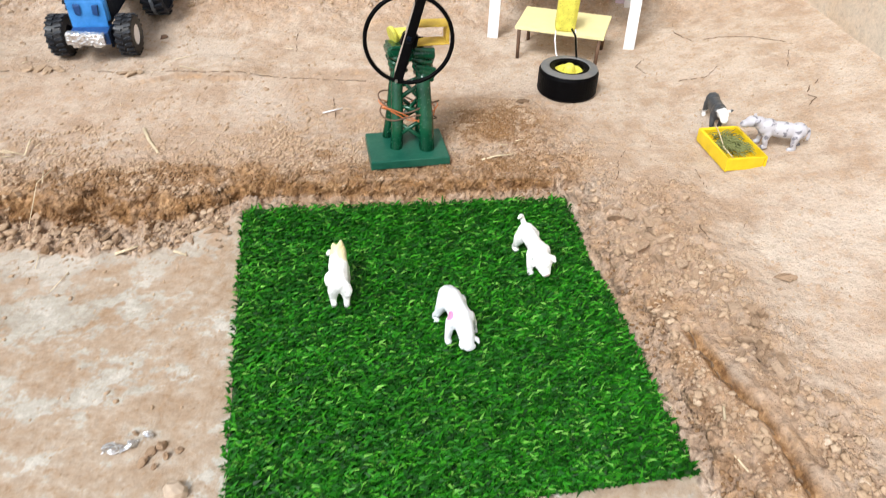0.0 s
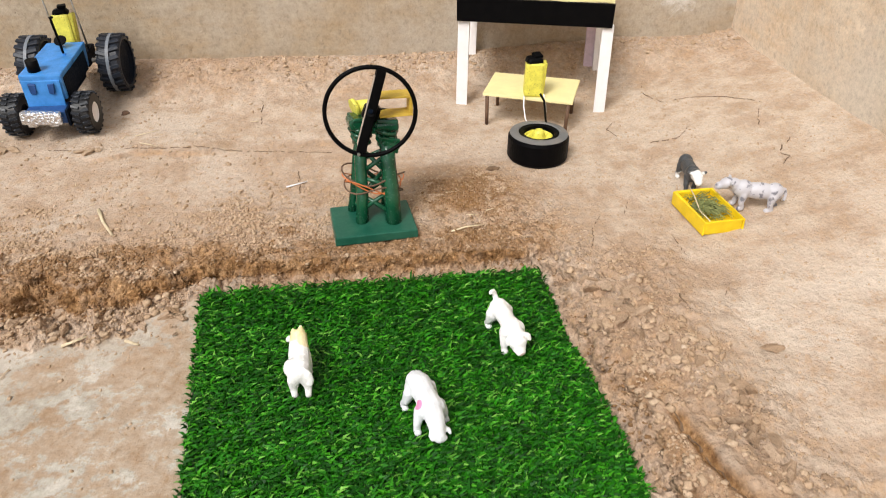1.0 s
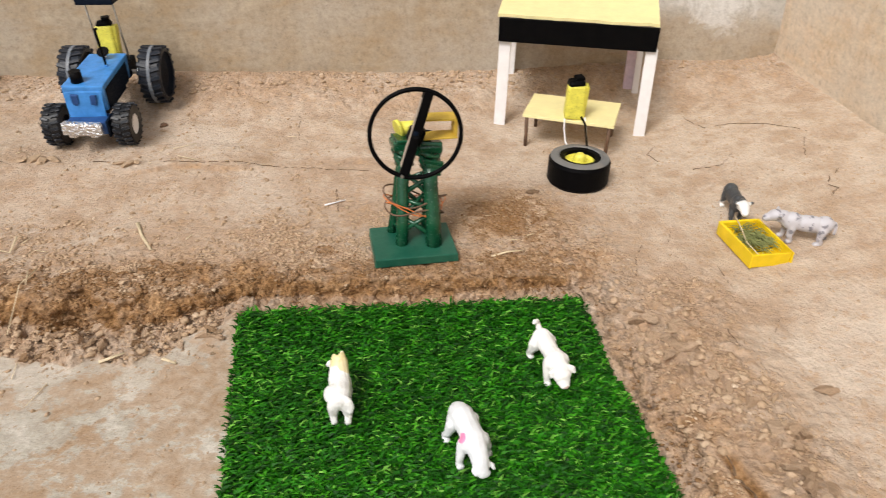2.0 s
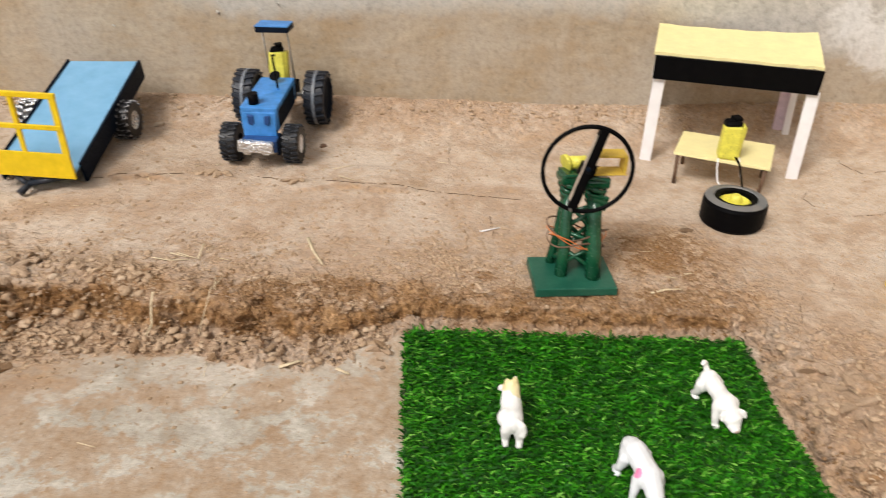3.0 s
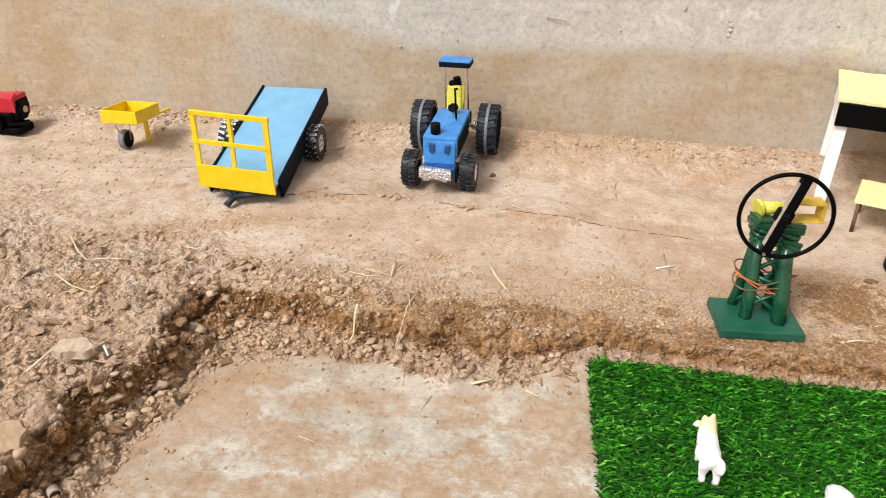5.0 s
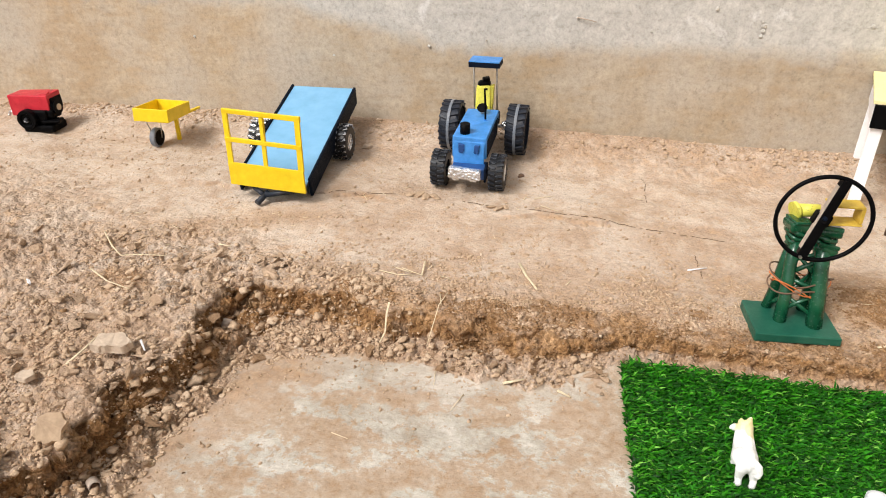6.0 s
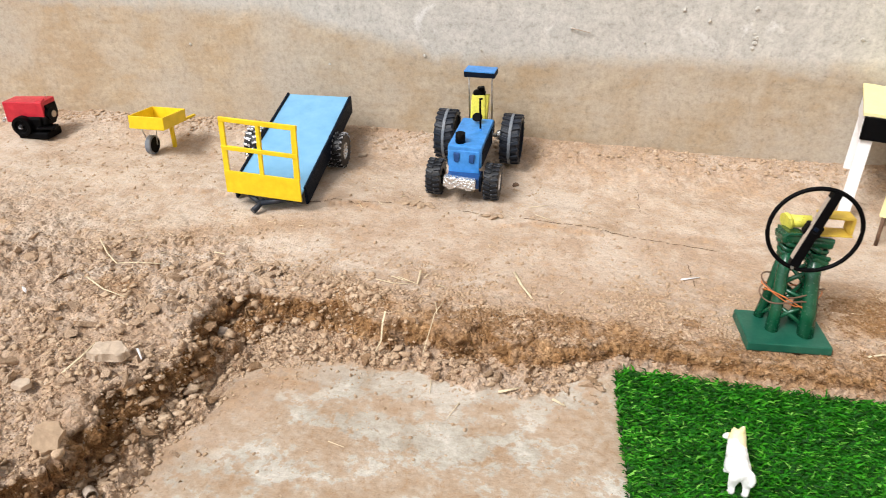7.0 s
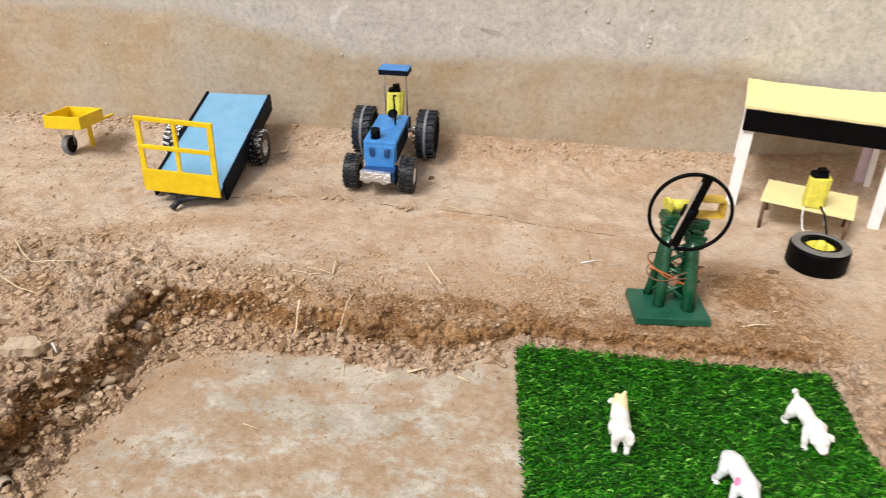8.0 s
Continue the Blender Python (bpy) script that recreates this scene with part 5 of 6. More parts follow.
    wrap_doll("driver_doll", m @ pose(-0.002, wb - 0.007, 0.0555, -6, 0, 0), "plain lime yellow doll with a black cap on the tractor", 0.048, 0.0115, 0.009)


build_tractor()


# ---- flat trailer ----
def build_trailer():
    x0, y0 = -0.457, 0.214
    t = thing("flatbed_trailer", set_on_ground(x0, y0, 2.0), "pale blue flatbed trailer with a yellow front frame", "trailer")
    L, W, z0 = 0.250, 0.098, 0.021
    bed = part("bed", box((W, L, 0.003), (0, L / 2, 0), bevel=0.0006, wob=0.0005), M_PALEBLUE, t)
    bed.matrix_basis = pose(-0.003, 0, z0, 14.2, 0, 1.2)
    for s in (-1, 1):
        part("side_rail", box((0.003, L - 0.016, 0.028), (s * (W / 2 + 0.001), L / 2 + 0.008, -0.010), bevel=0.0006, wob=0.0006), M_NAVY, bed, "dark blue side rail")
    part("cross_beam", box((W - 0.004, 0.006, 0.012), (0, L * 0.62, -0.009), bevel=0.0006), M_NAVY, bed)
    part("tail_board", box((W - 0.004, 0.003, 0.012), (0, L - 0.002, -0.009), bevel=0.0006), M_NAVY, bed)
    wy = 0.153
    p = t.matrix_basis @ Vector((0, wy, 0))
    wz = ground_z(p.x, p.y) - p.z
    part("axle", rod((-0.086, wy, wz + 0.0275), (0.056, wy, wz + 0.0275), 0.0024, 0.0024, 10), M_WIRE, t)
    part("axle_block", box((0.060, 0.012, 0.020), (0, wy, wz + 0.030), bevel=0.001), M_NAVY, t)
    for s in (-1, 1):
        cleated_wheel("wheel", t, (0.0480 if s > 0 else -0.0780, wy, wz + 0.0258), 0.0246, 0.0250, 18, M_RUBBER, M_CHROME, None, 0.0026, M_WORN_GLINT if s > 0 else M_CHROME)
    # yellow frame at the drawbar end
    fr = part("front_frame", box((0.105, 0.0035, 0.0310), (0, 0, 0.0095), bevel=0.0006, wob=0.0012), M_YELLOW, t, "yellow painted card frame")
    fr.matrix_basis = pose(-0.002, -0.004, 0.0262, 1, 1.5, -3)
    for x in (-0.0490, 0.0, 0.0490):
        part("upright", box((0.0072 if x else 0.0062, 0.0035, 0.0735), (x, -0.0002, 0.0610), bevel=0.0005, wob=0.0006), M_YELLOW, fr)
    part("top_bar", box((0.106, 0.0036, 0.0065), (0, -0.0006, 0.0952), bevel=0.0005, wob=0.0006), M_YELLOW, fr)
    part("middle_bar", box((0.105, 0.0036, 0.0060), (0, -0.0008, 0.0572), bevel=0.0005, wob=0.0006), M_YELLOW, fr)
    hitch = part("drawbar", rod((-0.004, -0.002, 0.014), (-0.013, -0.020, 0.005), 0.0034, 0.0044, 8), M_RUBBER2, t, "dark grey forked drawbar")
    part("drawbar_arm", rod((0.034, 0.004, 0.016), (-0.006, -0.008, 0.012), 0.0034, 0.0034, 8), M_RUBBER2, hitch)
    part("drawbar_arm", rod((-0.026, 0.004, 0.016), (-0.008, -0.008, 0.012), 0.0034, 0.0034, 8), M_RUBBER2, hitch)


build_trailer()


# ---- wheelbarrow ----
def build_barrow():
    t = thing("toy_wheelbarrow", set_on_ground(-0.703, 0.352, 2), "yellow toy wheelbarrow with one small wheel", "wheelbarrow")
    z0, H = 0.0500, 0.0188
    tray = part("tray", box((0.052, 0.060, 0.0022), (0.001, 0.0090, z0), bevel=0.0004), M_YELLOW, t)
    tray.matrix_basis = Matrix.Translation((0, -0.02, z0)) @ pose(0, 0, 0, -4.5, 0, 0) @ Matrix.Translation((0, 0.02, -z0))
    for s in (-1, 1):
        part("tray_side", box((0.057, 0.0022, H), (0.001, 0.0090 + s * 0.0315, z0 + H / 2), (-s * 1.5, 0, 0), bevel=0.0005, wob=0.0005), M_YELLOW, tray)
        part("tray_end", box((0.0022, 0.062, H), (s * 0.0272 + 0.001, 0.0090, z0 + H / 2), (0, s * 1.5, 0), bevel=0.0005, wob=0.0005), M_YELLOW, tray)
        part("handle", box((0.0045, 0.100, 0.0035), (s * 0.014 + 0.006, 0.034, z0 - 0.0055), (-5, 0, 0), bevel=0.0006), M_YELLOW, t)
    part("leg", box((0.006, 0.0045, z0 - 0.002), (0.008, 0.031, z0 / 2 - 0.0025), (0, 0, 0), bevel=0.0006), M_YELLOW, t)
    wx = -0.013
    wh = part("wheel", lathe([(0.004, -0.0045), (0.0140, -0.0045), (0.015, -0.0035), (0.015, 0.0035), (0.0140, 0.0045), (0.004, 0.0045)], 28, "X"), M_GREYBAND, t)
    wh.location = (wx, 0.004, 0.0152)
    part("rim", lathe([(0.0, -0.0050), (0.0122, -0.0050), (0.0122, 0.0050), (0.0, 0.0044)], 20, "X"), M_BLACK, wh)
    for s in (-1, 1):
        part("fork_wire", tube([(wx + s * 0.0085, 0.004, 0.0152), (wx + s * 0.0095, 0.004, 0.028), (wx + s * 0.015, 0.000, z0)], 0.0009, 6), M_WIRE, t)


build_barrow()


# ---- red engine ----
def build_engine():
    t = thing("toy_engine", set_on_ground(-0.950, 0.380, 8, 0, 0.93), "red and black model diesel engine on the earth", "engine")
    part("block", box((0.073, 0.040, 0.036), (-0.002, 0.006, 0.0455), bevel=0.0015, wob=0.0015), M_RED, t, "red painted card housing")
    part("end_plate", box((0.010, 0.034, 0.022), (0.0320, 0.010, 0.047), (0, -4, 0), bevel=0.003, wob=0.0015), M_BLACK, t)
    part("cap_block", box((0.012, 0.012, 0.008), (0.026, -0.004, 0.0625), (0, 0, 12), bevel=0.001, wob=0.001), M_RED, t)
    part("gear_cover", box((0.018, 0.030, 0.018), (0.030, 0.000, 0.032), (0, 12, 0), bevel=0.004, wob=0.001), M_BLACK, t)
    part("sump", box((0.056, 0.040, 0.014), (0.012, -0.004, 0.0075), bevel=0.003, wob=0.001), M_BLACK, t)
    part("crankcase", box((0.030, 0.034, 0.024), (0.014, -0.002, 0.026), bevel=0.004, wob=0.001), M_BLACK, t)
    fw = part("flywheel", lathe([(0.0, -0.003), (0.010, -0.003), (0.012, -0.006), (0.0165, -0.006), (0.0172, -0.004), (0.0172, 0.006), (0.0, 0.006)], 36), M_BLACK, t)
    fw.matrix_basis = pose(-0.004, -0.022, 0.0240, -90, 0, 0)
    part("hub_nut", rod((0, 0, -0.008), (0, 0, -0.003), 0.0034, 0.0046, 10), M_WORN_GLINT, fw)
    pul = part("pulley", lathe([(0.0, -0.005), (0.0125, -0.005), (0.0095, 0.0), (0.0125, 0.005), (0.0, 0.005)], 24, "X"), M_BLACK, t)
    pul.location = (0.0385, 0.000, 0.041)
    part("pulley_cap", rod((0.0425, 0.000, 0.041), (0.0450, 0.000, 0.041), 0.0062, 0.0056, 16), M_MORTAR, t, "dull tan pulley face")
    part("wire_handle", tube([(0.022, 0.012, 0.058), (0.030, 0.012, 0.066), (0.029, 0.012, 0.074)], 0.0008, 6), M_WIRE, t)
    part("mount_plate", box((0.030, 0.022, 0.004), (0.034, -0.012, 0.020), (0, 0, 12), bevel=0.001), M_BLACK, t)
    part("side_pipe", tube([(-0.044, 0.004, 0.030), (-0.052, 0.002, 0.028), (-0.054, 0.000, 0.022)], 0.0026, 8), M_CHROME, t)


build_engine()


# ---- stones, straw and scraps ----
def lump(name, size, at, rot, material, label, category, group, cuts=2, seed=0, rough=0.25, squash=(1, 1, 1)):
    """A broken, angular piece."""
    rng = random.Random(seed)
    bm = bmesh.new()
    bmesh.ops.create_icosphere(bm, subdivisions=cuts, radius=1.0)
    for v in bm.verts:
        n = noise.noise(v.co * 1.3 + Vector((seed * 3.1, 0, 0))) * rough + rng.uniform(-1, 1) * rough * 0.35
        v.co = Vector((v.co.x * squash[0], v.co.y * squash[1], v.co.z * squash[2])) * size * (1 + n)
    ob = part(name, bm, material)
    ob.matrix_basis = pose(*at, *rot)
    return tagged(ob, label, category, group)


def slab(name, outline, thick, m, material, label):
    """A flat broken flake of plaster with chipped edges."""
    rng = random.Random(len(outline))
    ragged = []
    for (x0, y0), (x1, y1) in zip(outline, outline[1:] + outline[:1]):
        ragged.append((x0, y0))
        for f in (0.33, 0.66):
            k = 1 + rng.uniform(-0.16, 0.07)
            ragged.append(((x0 + (x1 - x0) * f) * k, (y0 + (y1 - y0) * f) * k))
    outline = ragged
    bm = bmesh.new()
    low = [bm.verts.new((x, y, 0)) for x, y in outline]
    top = [bm.verts.new((x * rng.uniform(0.86, 0.98), y * rng.uniform(0.86, 0.98), thick * rng.uniform(0.8, 1.1))) for x, y in outline]
    bm.faces.new(low[::-1])
    bm.faces.new(top)
    for i in range(len(outline)):
        j = (i + 1) % len(outline)
        bm.faces.new((low[i], low[j], top[j], top[i]))
    bmesh.ops.bevel(bm, geom=bm.edges[:], offset=thick * 0.12, segments=1, affect="EDGES")
    ob = part(name, bm, material)
    ob.matrix_basis = m
    return tagged(ob, label, "rubble", "flakes of rubble")


slab("mortar_flake", [(-0.020, -0.006), (-0.011, -0.010), (-0.002, -0.009), (0.012, -0.011), (0.020, -0.003), (0.013, 0.005), (0.011, 0.010), (-0.004, 0.009), (-0.015, 0.010)], 0.009,
     pose(-0.448, -0.132, ground_z(-0.450, -0.132) + 0.008, 10, 6, 18), M_MORTAR, "pale flat flake of mortar on the spoil")
slab("mortar_flake", [(-0.016, -0.006), (-0.010, -0.014), (0.000, -0.018), (0.012, -0.015), (0.011, -0.004), (0.015, 0.004), (0.009, 0.013), (-0.004, 0.014), (-0.012, 0.010)], 0.006,
     pose(-0.430, -0.235, ground_z(-0.430, -0.235) + 0.008, 38, 8, 25) @ Matrix.Scale(0.86, 4), M_CLAY, "brown tilted flake of clay on the bank")
slab("mortar_flake", [(-0.010, -0.008), (0.001, -0.012), (0.010, -0.006), (0.012, 0.003), (0.003, 0.008), (-0.007, 0.010)], 0.010,
     pose(-0.456, -0.272, ground_z(-0.456, -0.272) + 0.006, 20, -12, 60), M_CLAY, "brown chunk of clay on the bank")
slab("mortar_flake", [(-0.008, -0.005), (0.003, -0.007), (0.009, -0.001), (0.004, 0.006), (-0.006, 0.005)], 0.005,
     pose(-0.505, -0.178, ground_z(-0.505, -0.178) + 0.004, 6, 8, 10), M_MORTAR, "small pale flake of mortar on the spoil")

lump("grey_stone", 0.0062, (-0.398, -0.030, ground_z(-0.398, -0.030) + 0.003), (0, 0, 20), M_STONE, "small grey stone on the spoil heap", "stone", "stones", 2, 3)


def lump_mesh(seed, material, cuts=3):
    """A weathered lump of dried mud, its edges crumbled, about 1 across."""
    rng = random.Random(seed)
    bm = bmesh.new()
    bmesh.ops.create_icosphere(bm, subdivisions=cuts, radius=1.0)
    for _ in range(9):                    # flat where it broke
        n = Vector([rng.gauss(0, 1) for _ in range(3)]).normalized()
        d = rng.uniform(0.28, 0.66)
        for v in bm.verts:
            k = v.co.dot(n) - d
            if k > 0:
                v.co -= n * k
    for v in bm.verts:
        p = v.co + Vector((seed * 3.1, 0, 0))
        v.co *= 1 + 0.26 * noise.noise(p * 1.6) + 0.13 * noise.noise(p * 4.5) + 0.10 * noise.noise(p * 9.0)
    me = bpy.data.meshes.new("clod")
    bm.to_mesh(me)
    bm.free()
    me.materials.append(material)
    return me


def earth_lumps():
    rng = random.Random(21)
    kinds = {m: [lump_mesh(k, m) for k in range(9)] for m in (M_CLODLUMP, M_DRYLUMP)}
    at_bank = [(-0.132, -0.020, 0.0065), (-0.150, -0.022, 0.007), (-0.163, -0.020, 0.006), (-0.120, -0.010, 0.006), (-0.246, -0.030, 0.008), (-0.300, -0.040, 0.0085), (-0.075, -0.022, 0.007),
               (-0.352, -0.062, 0.009), (-0.385, -0.085, 0.008), (-0.395, -0.175, 0.009), (-0.375, -0.210, 0.007), (-0.408, -0.045, 0.010), (-0.372, 0.005, 0.008)]
    by_turf = [(0.345, -0.085, 0.0082), (0.356, -0.095, 0.0088), (0.364, -0.108, 0.0075), (0.388, -0.160, 0.0065), (0.394, -0.185, 0.007), (0.332, -0.099, 0.0075), (0.349, -0.105, 0.0085), (0.354, -0.121, 0.0065),
               (0.387, -0.219, 0.0075), (0.393, -0.235, 0.007), (0.407, -0.236, 0.006), (0.401, -0.261, 0.005), (0.384, -0.245, 0.006), (0.452, -0.146, 0.006), (0.475, -0.162, 0.0035), (0.336, -0.060, 0.006), (0.372, -0.130, 0.0065), (0.380, -0.145, 0.0055), (0.341, -0.045, 0.005), (0.362, -0.075, 0.006), (0.352, -0.060, 0.005)]
    on_spoil = [(-0.722, 0.040, 0.009), (-0.692, 0.032, 0.010), (-0.669, 0.028, 0.010), (-0.665, 0.042, 0.008), (-0.624, 0.053, 0.006), (-0.606, 0.061, 0.006), (-0.555, 0.052, 0.012), (-0.599, 0.035, 0.007),
                (-0.578, -0.024, 0.008), (-0.575, -0.057, 0.007), (-0.646, -0.055, 0.006), (-0.509, 0.037, 0.007), (-0.7, 0.07, 0.006), (-0.64, 0.02, 0.006)]
    spots = at_bank + [(x, y, s * 1.2) for x, y, s in by_turf] + on_spoil
    spots += [(rng.uniform(-0.175, -0.015), rng.gauss(-0.027, 0.006), rng.uniform(0.0045, 0.0078)) for _ in range(20)]
    spots += [(rng.gauss(0.360, 0.016), rng.uniform(-0.13, -0.05), rng.uniform(0.0050, 0.0090)) for _ in range(10)]
    spots += [(rng.gauss(0.398, 0.012), rng.uniform(-0.27, -0.18), rng.uniform(0.0045, 0.0085)) for _ in range(12)]
    spots += [(rng.uniform(-0.62, -0.41), rng.uniform(-0.24, 0.05), rng.uniform(0.0045, 0.0100)) for _ in range(46)]
    placed = len(spots)
    spots += [(rng.uniform(-0.40, -0.285), rng.gauss(0.046, 0.015), rng.uniform(0.0028, 0.0078)) for _ in range(30)]
    while len(spots) < 295:
        side = rng.random()
        if side < 0.48:                   # the pit's back bank
            x, y = rng.uniform(-0.40, -0.01), rng.choice((rng.gauss(-0.040, 0.008), rng.gauss(-0.015, 0.022)))
        elif side < 0.89:                 # the spoil at its west side
            x, y = rng.gauss(-0.42, 0.045), rng.uniform(-0.30, 0.06)
        else:                             # beside the turf
            x, y = rng.gauss(0.375, 0.030), rng.uniform(-0.32, -0.02)
        s = (0.0020 + 0.0014 * rng.expovariate(1.0)) if side < 0.48 else 0.0022 + 0.0022 * rng.expovariate(1.0)
        if side < 0.48 and x > -0.24 and -0.034 < y < 0.004:
            continue
        if x < 0.33 and x > -0.005 or s > 0.011 or (x > -0.36 and y < -0.030 and s > 0.0042) or (x > -0.34 and y < -0.065) or (x > -0.34 and x < 0 and y > 0.03):
            continue
        spots.append((x, y, s))
    for k, (x, y, s) in enumerate(spots):
        s = s * (0.85 if k < placed else 0.66 if x > -0.36 else 0.92)
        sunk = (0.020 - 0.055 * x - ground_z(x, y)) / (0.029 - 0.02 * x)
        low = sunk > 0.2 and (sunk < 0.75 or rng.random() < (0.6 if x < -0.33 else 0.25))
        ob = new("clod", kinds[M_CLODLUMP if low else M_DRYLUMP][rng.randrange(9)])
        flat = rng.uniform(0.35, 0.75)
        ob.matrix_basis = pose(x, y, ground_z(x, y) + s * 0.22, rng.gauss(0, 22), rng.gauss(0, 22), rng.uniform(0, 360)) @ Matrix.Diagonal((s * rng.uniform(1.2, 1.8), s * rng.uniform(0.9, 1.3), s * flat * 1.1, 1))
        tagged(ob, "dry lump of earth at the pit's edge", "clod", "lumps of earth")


earth_lumps()


def scatter():
    """Crumbs of earth and grit, too many to count."""
    rng = np.random.default_rng(11)
    N = 230000
    x, y = rng.uniform(-1.1, 0.71, N), rng.uniform(-0.40, 0.49, N)
    z, loose, cement = ground_parts(x, y)[:3]
    patch = lattice_noise(x, y, 12, 8, 3)
    foot = step(0.425, 0.472, y)
    dens = np.where(x < 0.1, 0.30, 0.17) * np.clip(patch - 0.3, 0, 1) ** 1.5 + 0.62 * np.clip(loose - 0.25, 0, 1) * (0.3 + patch) + 0.8 * foot * patch + 0.016
    dens = np.where(cement > 0.5, 0.016 * patch + 0.45 * loose * patch, dens)
    dug = np.zeros(N)
    more = 190000                         # the cut bank and the spoil beside it are thick with crumbs
    x2, y2 = rng.uniform(-0.62, 0.46, more), rng.uniform(-0.40, 0.18, more)
    z2, loose2, cement2 = ground_parts(x2, y2)[:3]
    depth = 0.020 - 0.055 * x2 - z2
    talus = step(0.45, 0.75, depth / (0.029 - 0.02 * x2)) * (x2 < 0.0)
    amount = np.where(depth > 0.004, np.where((x2 > -0.24) & (x2 < 0.3), 0.08, 0.26) + 0.9 * talus, np.where(x2 > 0.3, 0.20, 0.34)) * step(0.10, 0.45, loose2) * (0.25 + 1.5 * step(0.35, 0.65, lattice_noise(x2, y2, 26, 9, 2)))
    amount = amount * (1 - 0.8 * bare_patch(x2, y2))
    take = (cement2 < 0.9) & (rng.random(more) < amount)
    x, y, z, loose, cement, dens = (np.concatenate([a, b[take]]) for a, b in ((x, x2), (y, y2), (z, z2), (loose, loose2), (cement, cement2), (dens, np.ones(more))))
    foot, dug = np.concatenate([foot, np.zeros(int(take.sum()))]), np.concatenate([dug, (depth[take] > 0.004) & (talus[take] < 0.5)])
    keep = rng.random(len(x)) < dens
    keep &= ~((np.abs(furrow_off(x, y) - 0.006) < 0.012) & (y < -0.20))
    u = (x + 0.08 * y) / 0.309
    keep &= ~((u > 0) & (u < 1) & (y < 0.0))
    x, y, z, loose, cement, foot, dug = (a[keep] for a in (x, y, z, loose, cement, foot, dug))
    dug = np.where((loose > 0.60) & (y > -0.06) & (x > -0.2) & (x < 0.33), 1, dug)
    s = 0.0007 * (1 + rng.pareto(np.where(dug > 0, 1.9, 2.2)))
    s = np.minimum(s, 0.0021 + 0.0036 * loose * (1 - foot) + 0.0010 * foot)
    s = np.where((y > 0.0) & (x > -0.02) & (foot < 0.1), np.minimum(s, 0.0022), s)
    s = np.where(x > 0.3, np.minimum(s, 0.0030), s)
    s = np.where((y > 0.006) & (x > -0.24) & (foot < 0.1), np.minimum(s, np.where(x < 0.1, 0.0022, 0.0015)), s)
    s = np.where((dug > 0) & (x > -0.26), np.minimum(s, 0.0019), s)
    s = np.where((loose < 0.3) & (foot < 0.1) & ((x > -0.3) | (y > 0.12)), np.minimum(s, np.where(x < 0.1, 0.0024, 0.0013)), s)
    s = np.where(cement > 0.5, np.minimum(s, 0.0020), s)
    shapes = {}
    for sub_n in (1, 2):
        ico = bmesh.new()
        bmesh.ops.create_icosphere(ico, subdivisions=sub_n, radius=1.0)
        shapes[sub_n] = (np.array([v.co[:] for v in ico.verts]), np.array([[v.index for v in f.verts] for f in ico.faces]))
        ico.free()
    for key, name, material, label in ((0, "loose_earth", M_CLOD, "crumbs of dry brown earth and grit"), (1, "dug_earth", M_DUG, "dark crumbs of freshly dug earth")):
        V, F, off = [], [], 0
        for sub_n in (1, 2):
            pick = np.flatnonzero((dug == key) & ((s > 0.0026) == (sub_n == 2)))
            bv, bf = shapes[sub_n]
            k, a = len(pick), rng.uniform(0, math.tau, len(pick))
            wild = 1 + rng.uniform(-0.42, 0.42, (k, len(bv)))
            size = np.stack([rng.uniform(0.8, 1.5, k), rng.uniform(0.7, 1.1, k), rng.uniform(0.4, 0.85, k)], 1) * s[pick][:, None]
            v = bv[None] * wild[:, :, None] * size[:, None, :]
            c, q = np.cos(a)[:, None], np.sin(a)[:, None]
            v = np.stack([v[:, :, 0] * c - v[:, :, 1] * q + x[pick][:, None], v[:, :, 0] * q + v[:, :, 1] * c + y[pick][:, None], v[:, :, 2] + (z[pick] + s[pick] * 0.25)[:, None]], 2)
            V.append(v.reshape(-1, 3))
            F.append((bf[None] + (off + np.arange(k) * len(bv))[:, None, None]).reshape(-1, 3))
            off += k * len(bv)
        verts, tris = np.concatenate(V), np.concatenate(F)
        me = bpy.data.meshes.new(name)
        me.vertices.add(len(verts))
        me.vertices.foreach_set("co", verts.ravel())
        me.loops.add(tris.size)
        me.loops.foreach_set("vertex_index", tris.ravel())
        me.polygons.add(len(tris))
        me.polygons.foreach_set("loop_start", np.arange(0, tris.size, 3))
        me.update(calc_edges=True)
        me.materials.append(material)
        tagged(new(name, me), label, "loose earth", kind="stuff")


scatter()


# ---- straws and sticks ----
def straw(pts, r=0.0008, label="dry straw stalk lying on the earth", material=None, rise=0.0016):
    p3 = [(p[0], p[1], ground_z(p[0], p[1]) + rise + (p[2] if len(p) > 2 else 0)) for p in pts]
    n = len(p3)
    ob = part("straw", tube(p3, [r * (1 - 0.35 * i / (n - 1)) for i in range(n)], 6, flat=0.6), material or M_STRAW)
    return tagged(ob, label, "straw", "straws")


